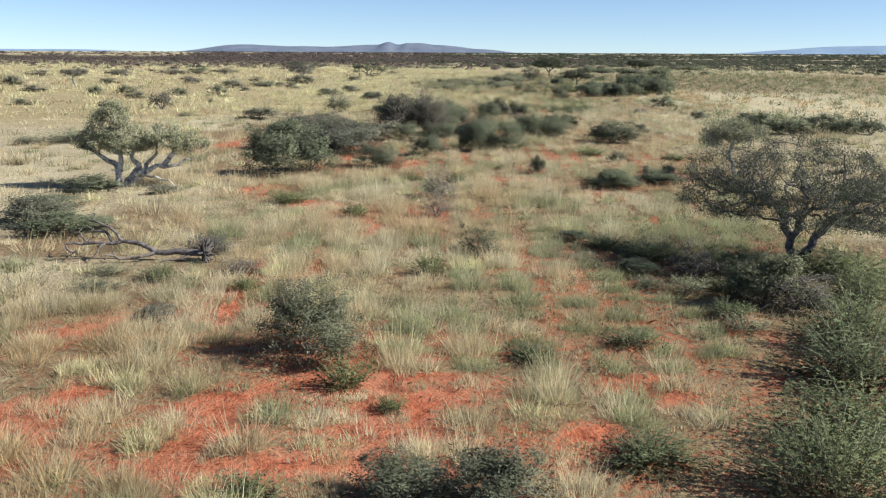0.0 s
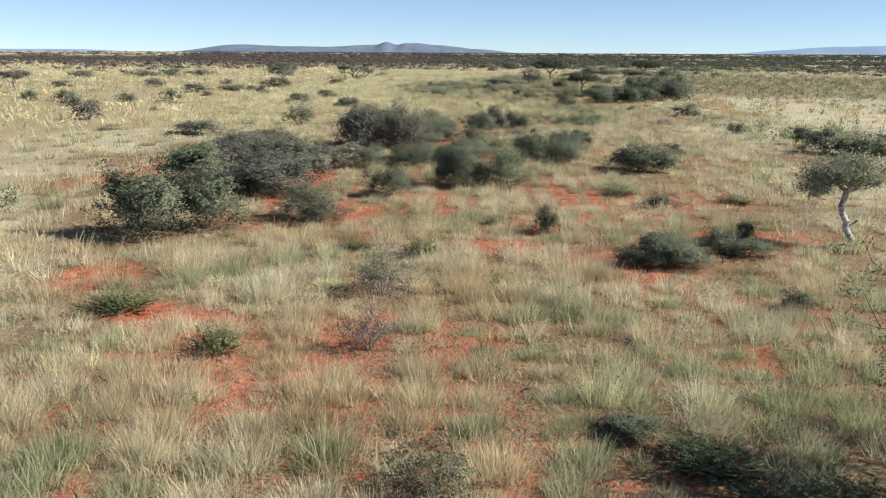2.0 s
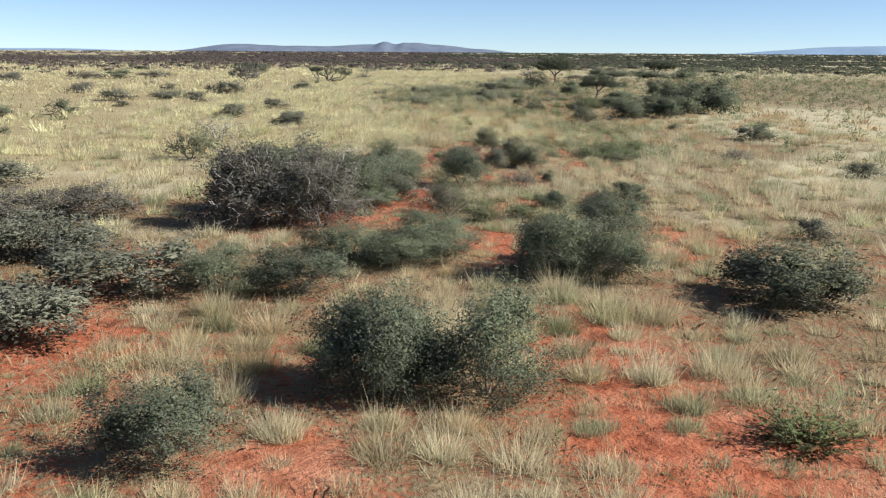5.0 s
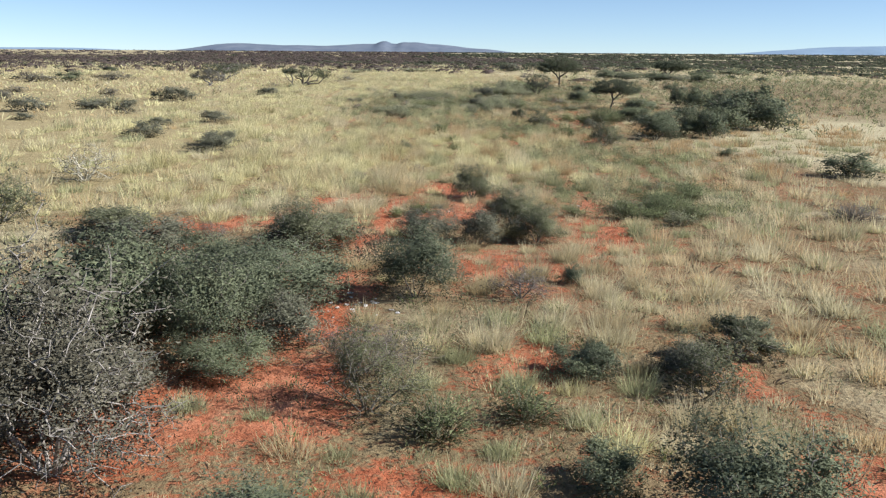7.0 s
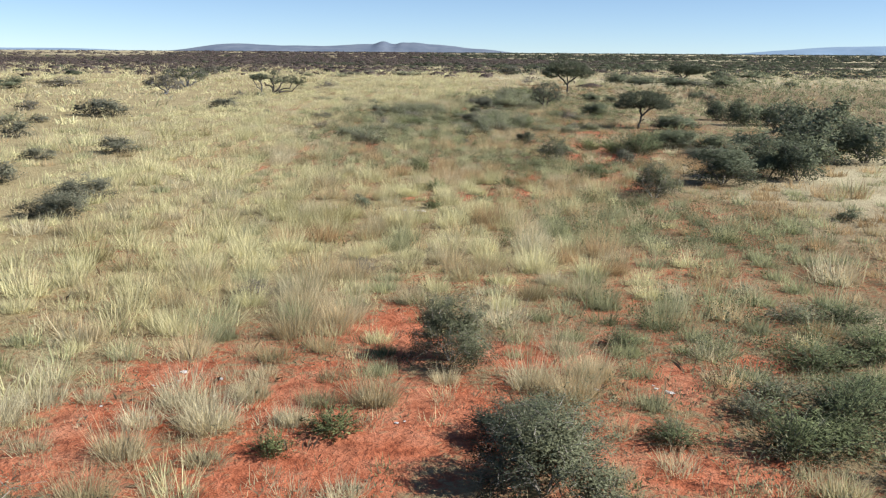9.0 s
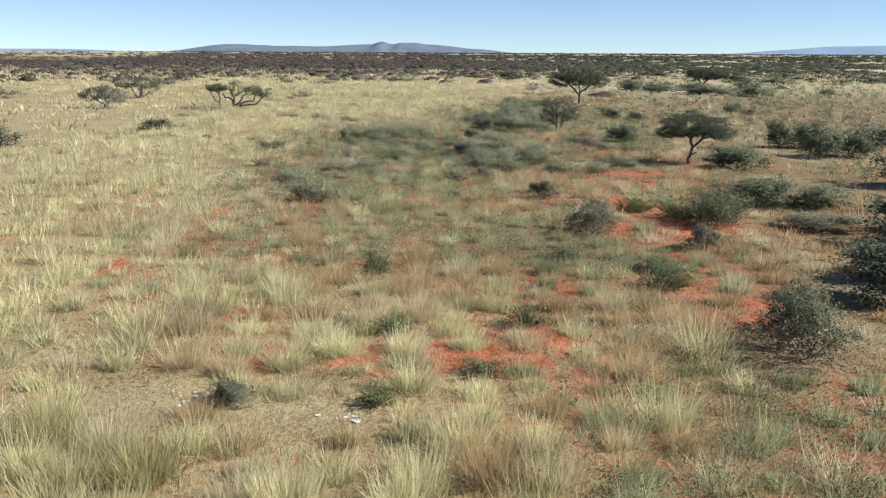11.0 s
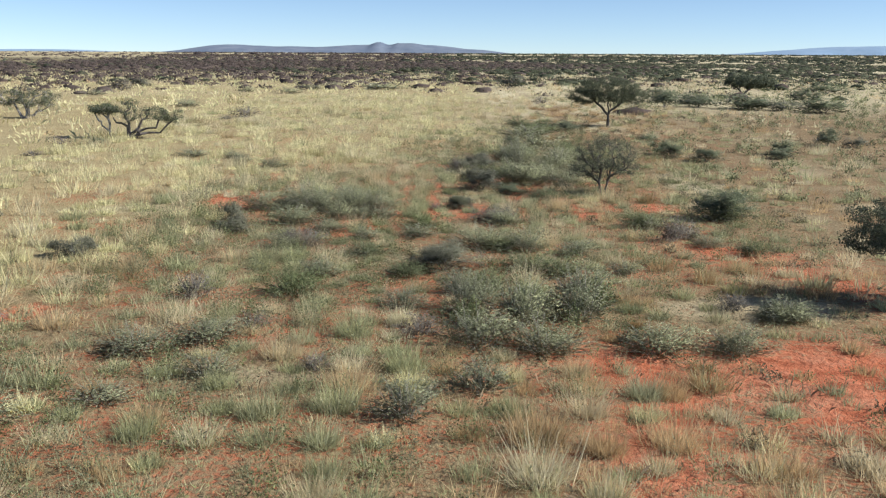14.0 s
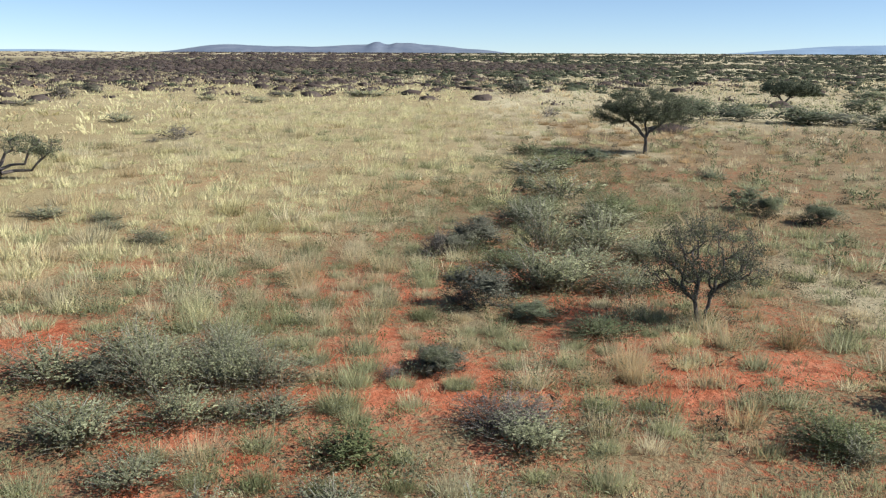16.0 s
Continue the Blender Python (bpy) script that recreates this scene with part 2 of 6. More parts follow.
def plant(name, dark, light, see_through=0.3, patch=None, patch_scale=0.25, tone=None, rounded=0.72):
    """Leaves or blades: varied leaf by leaf, plant by plant and over the ground."""
    m, n, l, b = material(name)
    g = n.new("ShaderNodeNewGeometry")
    info = n.new("ShaderNodeObjectInfo")
    col = mix_node(n, l, g.outputs["Random Per Island"], dark, light)
    if patch:
        f = noise_node(n, l, g.outputs["Position"], patch_scale, 3)
        f = ramp_node(n, l, f, (0.42, (0, 0, 0)), (0.62, (1, 1, 1)))
        col = mix_node(n, l, f, col, mix_node(n, l, g.outputs["Random Per Island"], dark, patch))
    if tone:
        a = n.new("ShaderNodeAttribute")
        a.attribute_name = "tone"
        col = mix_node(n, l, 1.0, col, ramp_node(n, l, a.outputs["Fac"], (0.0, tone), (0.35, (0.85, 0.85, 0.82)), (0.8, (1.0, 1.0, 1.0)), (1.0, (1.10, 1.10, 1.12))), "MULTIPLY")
    f2 = noise_node(n, l, g.outputs["Position"], 1.9, 2)
    col = mix_node(n, l, 1.0, col, ramp_node(n, l, f2, (0.3, (0.72, 0.72, 0.72)), (0.7, (1.2, 1.2, 1.2))), "MULTIPLY")
    if not tone:
        col = mix_node(n, l, 1.0, col, ramp_node(n, l, info.outputs["Random"], (0.0, (0.85, 0.85, 0.88)), (1.0, (1.12, 1.1, 1.05))), "MULTIPLY")
    l.new(col, b.inputs["Base Color"])
    b.inputs["Roughness"].default_value = 0.8
    b.inputs["Specular IOR Level"].default_value = 0.1
    if tone:
        # the blades of a tussock arch every way, so it takes the light softly from above
        up = n.new("ShaderNodeVectorMath")
        up.operation, up.inputs[1].default_value, up.inputs[2].default_value = "MULTIPLY_ADD", (0.45, 0.45, 0.45), (0, 0, 0.55)
        l.new(g.outputs["Normal"], up.inputs[0])
        even = n.new("ShaderNodeVectorMath")
        even.operation = "NORMALIZE"
        l.new(up.outputs[0], even.inputs[0])
        l.new(even.outputs[0], b.inputs["Normal"])
    rounded = 0 if tone else rounded
    t = n.new("ShaderNodeBsdfTranslucent")
    # leaves lie mostly along the surface of their plant, so light falls on it as on a rounded body
    if rounded:
        place, out_node = n.new("ShaderNodeTexCoord"), n.new("ShaderNodeVectorTransform")
        out_node.vector_type, out_node.convert_from, out_node.convert_to = "NORMAL", "OBJECT", "WORLD"
        lower = n.new("ShaderNodeVectorMath")
        lower.operation, lower.inputs[1].default_value = "SUBTRACT", (0, 0, 0.3)
        l.new(place.outputs["Object"], lower.inputs[0])
        l.new(lower.outputs[0], out_node.inputs[0])
        unit = n.new("ShaderNodeVectorMath")
        unit.operation = "NORMALIZE"
        l.new(out_node.outputs[0], unit.inputs[0])
        out = unit.outputs[0]
        lean = n.new("ShaderNodeVectorMath")
        lean.operation, lean.inputs[1].default_value = "MULTIPLY_ADD", (rounded, rounded, rounded)
        own = n.new("ShaderNodeVectorMath")
        own.operation, own.inputs[3].default_value = "SCALE", 1 - rounded
        l.new(g.outputs["Normal"], own.inputs[0])
        l.new(out, lean.inputs[0])
        l.new(own.outputs[0], lean.inputs[2])
        full = n.new("ShaderNodeVectorMath")
        full.operation = "NORMALIZE"
        l.new(lean.outputs[0], full.inputs[0])
        l.new(full.outputs[0], b.inputs["Normal"])
    l.new(col, t.inputs["Color"])
    s = n.new("ShaderNodeMixShader")
    s.inputs[0].default_value = see_through
    l.new(b.outputs[0], s.inputs[1])
    l.new(t.outputs[0], s.inputs[2])
    l.new(s.outputs[0], n["Material Output"].inputs[0])
    return m


def bark(name, dark, light, scale=9.0):
    m, n, l, b = material(name)
    tc = n.new("ShaderNodeTexCoord")
    f = noise_node(n, l, tc.outputs["Object"], scale, 6, 0.7)
    c = ramp_node(n, l, f, (0.35, dark), (0.62, light))
    l.new(c, b.inputs["Base Color"])
    b.inputs["Roughness"].default_value = 0.85
    bump = n.new("ShaderNodeBump")
    bump.inputs["Strength"].default_value, bump.inputs["Distance"].default_value = 0.7, 0.03
    l.new(f, bump.inputs["Height"])
    l.new(bump.outputs[0], b.inputs["Normal"])
    return m


def sand_material():
    """Red Kalahari-type sand under a thin litter of dry grass, by the ground's own cover."""
    m, n, l, b = material("red_sand")
    g = n.new("ShaderNodeNewGeometry")
    pos = g.outputs["Position"]
    cover = n.new("ShaderNodeAttribute")
    cover.attribute_name = "cover"
    yellow = n.new("ShaderNodeAttribute")
    yellow.attribute_name = "yellow"
    green = n.new("ShaderNodeAttribute")
    green.attribute_name = "green"
    big, mid, fine, grit = (noise_node(n, l, pos, s, d, 0.65) for s, d in ((0.35, 4), (2.2, 5), (9.0, 5), (45.0, 3)))
    sand = ramp_node(n, l, mid, (0.3, (0.22, 0.058, 0.027)), (0.48, (0.47, 0.15, 0.072)), (0.8, (0.60, 0.25, 0.145)))
    sand = mix_node(n, l, ramp_node(n, l, big, (0.45, (0, 0, 0)), (0.62, (0.6, 0.6, 0.6))), sand, ramp_node(n, l, mid, (0.3, (0.24, 0.105, 0.058)), (0.7, (0.53, 0.27, 0.16))))
    sand = mix_node(n, l, ramp_node(n, l, grit, (0.5, (0, 0, 0)), (0.72, (0.75, 0.75, 0.75))), sand, (0.15, 0.045, 0.024))
    straw = ramp_node(n, l, fine, (0.3, (0.13, 0.085, 0.043)), (0.7, (0.31, 0.235, 0.13)))
    goldc = ramp_node(n, l, fine, (0.3, (0.25, 0.19, 0.09)), (0.7, (0.43, 0.36, 0.19)))
    greenc = ramp_node(n, l, fine, (0.3, (0.10, 0.085, 0.045)), (0.7, (0.23, 0.20, 0.11)))
    pale = ramp_node(n, l, fine, (0.3, (0.37, 0.31, 0.19)), (0.7, (0.60, 0.54, 0.345)))
    straw = mix_node(n, l, ramp_node(n, l, cover.outputs["Fac"], (0.82, (0, 0, 0)), (0.95, (1, 1, 1))), straw, pale)
    mat = mix_node(n, l, yellow.outputs["Fac"], straw, goldc)
    mat = mix_node(n, l, green.outputs["Fac"], mat, greenc)
    spread = math_node(n, l, "ADD", math_node(n, l, "MULTIPLY", cover.outputs["Fac"], 1.35), math_node(n, l, "SUBTRACT", mid, 0.85))
    spread = math_node(n, l, "ADD", spread, math_node(n, l, "MULTIPLY", math_node(n, l, "SUBTRACT", fine, 0.5), 1.7))
    f = ramp_node(n, l, spread, (0.26, (0, 0, 0)), (0.66, (1, 1, 1)))
    col = mix_node(n, l, f, sand, mat)
    col = mix_node(n, l, 1.0, col, ramp_node(n, l, big, (0.3, (0.82, 0.82, 0.82)), (0.7, (1.1, 1.1, 1.1))), "MULTIPLY")
    l.new(col, b.inputs["Base Color"])
    b.inputs["Roughness"].default_value = 0.95
    b.inputs["Specular IOR Level"].default_value = 0.1
    bump = n.new("ShaderNodeBump")
    bump.inputs["Strength"].default_value, bump.inputs["Distance"].default_value = 1.0, 0.07
    l.new(math_node(n, l, "ADD", fine, math_node(n, l, "MULTIPLY", mid, 1.4)), bump.inputs["Height"])
    l.new(bump.outputs[0], b.inputs["Normal"])
    return m


M_SAND = sand_material()
M_STRAW = plant("dry_straw_grass", (0.50, 0.44, 0.275), (0.79, 0.715, 0.46), 0.5, (0.66, 0.46, 0.23), tone=(0.42, 0.38, 0.29))
M_GOLD = plant("yellow_grass", (0.60, 0.555, 0.285), (0.84, 0.785, 0.445), 0.42, (0.74, 0.66, 0.39), tone=(0.50, 0.46, 0.35))
M_OLIVE = plant("green_grass", (0.28, 0.285, 0.145), (0.55, 0.555, 0.30), 0.5, (0.54, 0.52, 0.32), tone=(0.42, 0.46, 0.38))
M_TAN = plant("tan_grass", (0.42, 0.30, 0.155), (0.72, 0.55, 0.31), 0.5, (0.54, 0.35, 0.17), tone=(0.42, 0.36, 0.29))
M_DEAD = plant("dead_grass", (0.15, 0.11, 0.07), (0.44, 0.35, 0.22), 0.2, (0.32, 0.20, 0.115), tone=(0.5, 0.45, 0.4))
M_SAGE = plant("grey_green_scrub", (0.145, 0.16, 0.085), (0.42, 0.435, 0.265), 0.45, (0.28, 0.315, 0.16), rounded=0.0)
M_FORBS = plant("green_scrub", (0.085, 0.11, 0.042), (0.28, 0.32, 0.145), 0.3, rounded=0.0)
M_HEATH = plant("brown_heath", (0.085, 0.075, 0.05), (0.25, 0.225, 0.15), 0.25, rounded=0.0)
M_GREENS = plant("far_green_scrub", (0.10, 0.118, 0.058), (0.34, 0.365, 0.205), 0.3, rounded=0.0)
M_LEAF = dict(
    thorn_bush=plant("thorn_leaf", (0.10, 0.11, 0.064), (0.25, 0.265, 0.162), 0.2),
    leafy_bush=plant("dark_green_leaf", (0.105, 0.125, 0.074), (0.235, 0.263, 0.165), 0.24),
    grey_bush=plant("grey_leaf", (0.10, 0.105, 0.074), (0.25, 0.255, 0.184), 0.22),
    brown_bush=plant("brown_leaf", (0.095, 0.09, 0.066), (0.22, 0.21, 0.16), 0.22),
    dry_bush=plant("withered_leaf", (0.095, 0.08, 0.066), (0.23, 0.20, 0.16), 0.2),
    sage_bush=plant("sage_leaf", (0.145, 0.16, 0.09), (0.43, 0.45, 0.275), 0.3),
    green_shrub=plant("green_shoot_leaf", (0.08, 0.103, 0.047), (0.29, 0.33, 0.165), 0.28),
    twiggy_bush=plant("small_thorn_leaf", (0.085, 0.095, 0.05), (0.25, 0.265, 0.15), 0.2),
    pale_bush=plant("pale_withered_leaf", (0.20, 0.18, 0.11), (0.42, 0.39, 0.25), 0.2),
    green_forb=plant("forb_leaf", (0.085, 0.11, 0.042), (0.28, 0.32, 0.145), 0.3),
    dwarf_shrub=plant("heath_leaf", (0.10, 0.092, 0.075), (0.27, 0.25, 0.205), 0.2))
M_TWIG = dict(
    thorn_bush=bark("thorn_twig", (0.12, 0.105, 0.085), (0.38, 0.345, 0.285)),
    leafy_bush=bark("leafy_twig", (0.09, 0.08, 0.065), (0.28, 0.25, 0.21)),
    grey_bush=bark("grey_twig", (0.10, 0.09, 0.075), (0.30, 0.275, 0.235)),
    brown_bush=bark("brown_twig", (0.13, 0.115, 0.10), (0.42, 0.385, 0.34)),
    dry_bush=bark("dry_twig", (0.11, 0.092, 0.08), (0.32, 0.28, 0.245)),
    sage_bush=bark("sage_twig", (0.13, 0.12, 0.09), (0.36, 0.34, 0.27)),
    green_shrub=bark("green_shoot_stem", (0.10, 0.10, 0.06), (0.28, 0.27, 0.18)),
    twiggy_bush=bark("grey_thorn_twig", (0.085, 0.075, 0.055), (0.28, 0.255, 0.20)),
    pale_bush=bark("bleached_twig", (0.26, 0.23, 0.16), (0.66, 0.62, 0.48)),
    green_forb=bark("forb_stem", (0.12, 0.14, 0.06), (0.26, 0.28, 0.14)),
    dwarf_shrub=bark("heath_twig", (0.16, 0.143, 0.12), (0.38, 0.345, 0.30)))
M_BARK = bark("tree_bark", (0.03, 0.027, 0.024), (0.13, 0.115, 0.10))
M_TWIGGY = bark("thorn_tree_bark", (0.04, 0.034, 0.032), (0.20, 0.175, 0.165), 12.0)
M_WEATHERED = bark("weathered_wood", (0.045, 0.037, 0.033), (0.22, 0.19, 0.17), 11.0)
M_PALE = bark("pale_bark", (0.10, 0.085, 0.075), (0.64, 0.60, 0.54), 7.0)
M_TREE = plant("tree_leaf", (0.05, 0.06, 0.036), (0.175, 0.195, 0.12), 0.2, rounded=0.4)
M_TREE_PALE = plant("silvery_tree_leaf", (0.13, 0.14, 0.08), (0.44, 0.44, 0.28), 0.25, rounded=0.4)
M_FARBROWN = plant("far_brown_bush", (0.115, 0.09, 0.08), (0.165, 0.135, 0.12), 0.5, rounded=0.0)
M_FARGREEN = plant("far_green_bush", (0.06, 0.07, 0.045), (0.125, 0.14, 0.09), 0.45, rounded=0.0)


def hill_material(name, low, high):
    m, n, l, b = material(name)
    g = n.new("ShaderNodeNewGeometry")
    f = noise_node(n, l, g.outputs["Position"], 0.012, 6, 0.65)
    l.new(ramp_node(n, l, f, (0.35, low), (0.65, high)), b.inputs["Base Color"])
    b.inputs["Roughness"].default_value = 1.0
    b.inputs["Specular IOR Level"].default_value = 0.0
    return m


# the blue of distance haze is painted into these base colours
M_HILL = hill_material("hazed_hill_scrub", (0.125, 0.155, 0.205), (0.18, 0.21, 0.255))
M_HILL_FAR = hill_material("hazed_plateau_rock", (0.20, 0.285, 0.38), (0.25, 0.335, 0.43))

# ---------------------------------------------------------------- mesh helpers


def mesh_of(name, verts, quads=None, tris=None, mat=None, smooth=False):
    """A mesh from arrays of places, four-cornered and three-cornered faces."""
    me = bpy.data.meshes.new(name)
    verts = np.asarray(verts, np.float32).reshape(-1, 3)
    q = np.asarray(quads if quads is not None else [], np.int32).reshape(-1, 4)
    t = np.asarray(tris if tris is not None else [], np.int32).reshape(-1, 3)
    me.vertices.add(len(verts))
    me.vertices.foreach_set("co", verts.ravel())
    me.loops.add(q.size + t.size)
    me.loops.foreach_set("vertex_index", np.concatenate([q.ravel(), t.ravel()]))
    me.polygons.add(len(q) + len(t))
    starts = np.concatenate([np.arange(len(q)) * 4, q.size + np.arange(len(t)) * 3]).astype(np.int32)
    me.polygons.foreach_set("loop_start", starts)
    me.polygons.foreach_set("use_smooth", np.full(len(q) + len(t), smooth))
    me.update(calc_edges=True)
    if mat:
        me.materials.append(mat)
    return me


def part(name, mesh, parent, label=""):
    ob = new(name, mesh)
    ob.parent = parent
    return tagged(ob, label)


def tubes(a, b, ra, rb, sides=4):
    """Tapered sticks from the places a to the places b."""
    a, b = np.asarray(a, float), np.asarray(b, float)
    d = b - a
    d /= np.linalg.norm(d, axis=1, keepdims=True) + 1e-9
    ref = np.where(np.abs(d[:, 2:3]) > 0.9, [[1.0, 0, 0]], [[0, 0, 1.0]])
    u = np.cross(d, ref)
    u /= np.linalg.norm(u, axis=1, keepdims=True) + 1e-9
    w = np.cross(d, u)
    ang = np.arange(sides) * 2 * np.pi / sides
    ring = np.cos(ang)[None, :, None] * u[:, None] + np.sin(ang)[None, :, None] * w[:, None]
    low = a[:, None] + ring * np.asarray(ra)[:, None, None]
    high = b[:, None] + ring * np.asarray(rb)[:, None, None]
    v = np.concatenate([low, high], 1).reshape(-1, 3)
    k = np.arange(sides)
    one = np.stack([k, (k + 1) % sides, (k + 1) % sides + sides, k + sides], 1)
    f = (np.arange(len(a)) * 2 * sides)[:, None, None] + one[None]
    return v, f.reshape(-1, 4)


def leaves(rng, centres, each, spread, size):
    """Small pointed leaves, scattered round the given places."""
    c = np.repeat(np.asarray(centres, float), each, 0)
    n = len(c)
    c = c + rng.normal(0, 1, (n, 3)) * np.asarray(spread)
    d = rng.normal(0, 1, (n, 3))
    d /= np.linalg.norm(d, axis=1, keepdims=True)
    s = np.cross(d, rng.normal(0, 1, (n, 3)))
    s /= np.linalg.norm(s, axis=1, keepdims=True)
    z = size * rng.uniform(0.6, 1.4, (n, 1))
    v = np.stack([c - d * z + s * z * 0.45, c - d * z * 0.3 - s * z * 0.5, c + d * z], 1).reshape(-1, 3)
    return v, np.arange(n * 3).reshape(-1, 3)


def shoots(rng, foot, tip, each, length, width, low=0.2):
    """Narrow leaves along curved shoots from the feet to the tips, and the middle of each shoot."""
    bend = np.concatenate([foot[:, :2] * 0.7 + tip[:, :2] * 0.3, foot[:, 2:] * 0.35 + tip[:, 2:] * 0.65], 1)
    n = len(foot)
    t = rng.uniform(low, 1, (n, each, 1))
    p = (1 - t) ** 2 * foot[:, None] + 2 * t * (1 - t) * bend[:, None] + t * t * tip[:, None]
    d = 2 * (1 - t) * (bend - foot)[:, None] + 2 * t * (tip - bend)[:, None]
    d /= np.linalg.norm(d, axis=2, keepdims=True) + 1e-9
    d = (d + rng.normal(0, 0.5, p.shape)).reshape(-1, 3)
    d /= np.linalg.norm(d, axis=1, keepdims=True)
    p = p.reshape(-1, 3)
    s = np.cross(d, rng.normal(0, 1, p.shape))
    s /= np.linalg.norm(s, axis=1, keepdims=True)
    z = rng.uniform(0.6, 1.4, (len(p), 1))
    p = p + rng.normal(0, 0.35, p.shape) * length
    v = np.stack([p - s * width * z, p + s * width * z, p + d * length * z], 1).reshape(-1, 3)
    return v, np.arange(len(p) * 3).reshape(-1, 3), foot * 0.25 + bend * 0.5 + tip * 0.25


def branching(rng, stems, targets, twig, power=0.5, gnarl=0.12, reach=0.25, trunk=0.0):
    """Wood that grows from the stems (lists of places) out to the targets. Returns sticks and their radii."""
    nodes, parent, run = [], [], []
    for line in stems:
        for i, p in enumerate(line):
            nodes.append(np.array(p, float))
            parent.append(len(nodes) - 2 if i else -1)
            run.append(run[-1] + np.linalg.norm(nodes[-1] - nodes[-2]) if i else max(0.0, 1.1 * p[2]))
    first = {sum(len(s) for s in stems[:k]) for k in range(len(stems))}
    free = [i for i in range(len(nodes)) if i not in first]
    tips = np.array([nodes[i] for i in free])
    targets = np.asarray(targets, float)
    order = np.argsort(np.min(np.linalg.norm(targets[:, None] - tips[None], axis=2), 1))
    place = np.zeros((len(nodes) + 3 * len(targets), 3))
    length = np.zeros(len(place))
    place[:len(nodes)], length[:len(nodes)] = nodes, run
    usable = np.zeros(len(place), bool)
    usable[free] = True
    count = len(nodes)
    ends = []
    for k in order:
        t = targets[k]
        gap = np.linalg.norm(place[:count] - t, axis=1)
        cost = np.where(usable[:count], gap + reach * length[:count], 1e9)
        p = int(np.argmin(cost))
        for step in (0.5, 1.0):
            start = place[p]
            here = start + (t - start) * step + rng.normal(0, 1, 3) * gap[p] * (gnarl if step == 0.5 else gnarl * 0.3)
            place[count] = here
            parent.append(p if step == 0.5 else count - 1)
            length[count] = length[parent[count]] + np.linalg.norm(here - place[parent[count]])
            usable[count] = True
            count += 1
        ends.append(count - 1)
    parent = np.array(parent)
    load = np.zeros(count)
    load[ends] = 1
    for i in range(count - 1, -1, -1):
        if parent[i] >= 0:
            load[parent[i]] += load[i]
    r = twig * np.maximum(load, 0.7) ** power
    if trunk:
        top = max(run)
        held = np.arange(len(run))
        r[held] = np.maximum(r[held], trunk * (1 - 0.9 * np.array(run) / max(top, 1e-6)) ** 1.35 * np.where(load[held] >= 1, 1, 0.5))
    child = np.nonzero(parent >= 0)[0]
    ra = np.where(np.isin(parent[child], list(first)), r[child] * 1.25, np.minimum(r[parent[child]], r[child] * 1.35))
    return place[parent[child]], place[child], ra, r[child], place[ends]


def wood_mesh(name, sticks, mat, thick=0.02, share=1.0):
    """Sticks as one mesh, with that share of the thin ones."""
    a, b, ra, rb, _ = sticks
    big = rb > thick
    thin = ~big
    if share < 1:
        # leave out whole end twigs that bear no others, so that what stays hangs together
        pair = np.arange(len(rb) - len(_) * 2, len(rb)).reshape(-1, 2)
        bare_end = (rb[pair] <= rb.min() * 1.001).all(1) & (np.arange(len(pair)) % 10 >= 10 * share)
        thin[pair[bare_end].ravel()] = False
    v1, f1 = tubes(a[big], b[big], ra[big], rb[big], 7)
    v2, f2 = tubes(a[thin], b[thin], ra[thin], rb[thin] * 0.75, 3)
    return mesh_of(name, np.concatenate([v1, v2]), np.concatenate([f1, f2 + len(v1)]), None, mat, True)


# ---------------------------------------------------------------- the ground


def axis(near_low, near_high, step, far_low, far_high, grow=1.13):
    mid = np.arange(near_low, near_high + step / 2, step)
    up, down, s = [near_high], [near_low], step
    while up[-1] < far_high or down[-1] > far_low:
        s *= grow
        if up[-1] < far_high:
            up.append(min(far_high, up[-1] + s))
        if down[-1] > far_low:
            down.append(max(far_low, down[-1] - s))
    return np.array(down[:0:-1] + list(mid) + up[1:])


def build_ground():
    xs, ys = axis(-10, 18, 0.42, -3600, 3600, 1.16), axis(7, 152, 0.6, -400, 4700, 1.12)
    X, Y = np.meshgrid(xs, ys)
    Z = gz(X, Y)
    nx, ny = len(xs), len(ys)
    i = np.arange(nx * ny).reshape(ny, nx)
    quads = np.stack([i[:-1, :-1], i[:-1, 1:], i[1:, 1:], i[1:, :-1]], -1).reshape(-1, 4)
    me = mesh_of("ground", np.stack([X, Y, Z], -1), quads, None, M_SAND, True)
    x, y = X.ravel(), Y.ravel()
    far = farness(x, y) * (1 - 0.35 * russet(x, y))
    bare = patches(x, y, BARE, 0.80) * (1 - 0.3 * ramp(y, 90, 105))
    open_plain = ramp(np.abs(x - 0.047 * y), 12, 26)
    cover = np.clip((0.69 + 0.23 * np.maximum(far, 0.5 * gold(x, y))) * (1 - 0.9 * bare) + (vnoise(x, y, 2.5, 9) - 0.5) * 0.40 * (1 - 0.6 * far) * (1 - open_plain) + (vnoise(x, y, 28, 14) - 0.5) * 0.12 * open_plain, 0, 1)
    for name, values in (("cover", cover), ("yellow", gold(x, y)), ("green", np.clip(patches(x, y, GREEN, 1.0) * 0.35 + 0.75 * belt_left(x, y) * ramp(y, 262, 330) * (1 - ramp(y, 700, 900)), 0, 1))):
        me.attributes.new(name, "FLOAT", "POINT").data.foreach_set("value", values.astype(np.float32))
    tagged(new("ground", me), "red sand plain under thin dry grass litter", "ground", kind="structure")


build_ground()


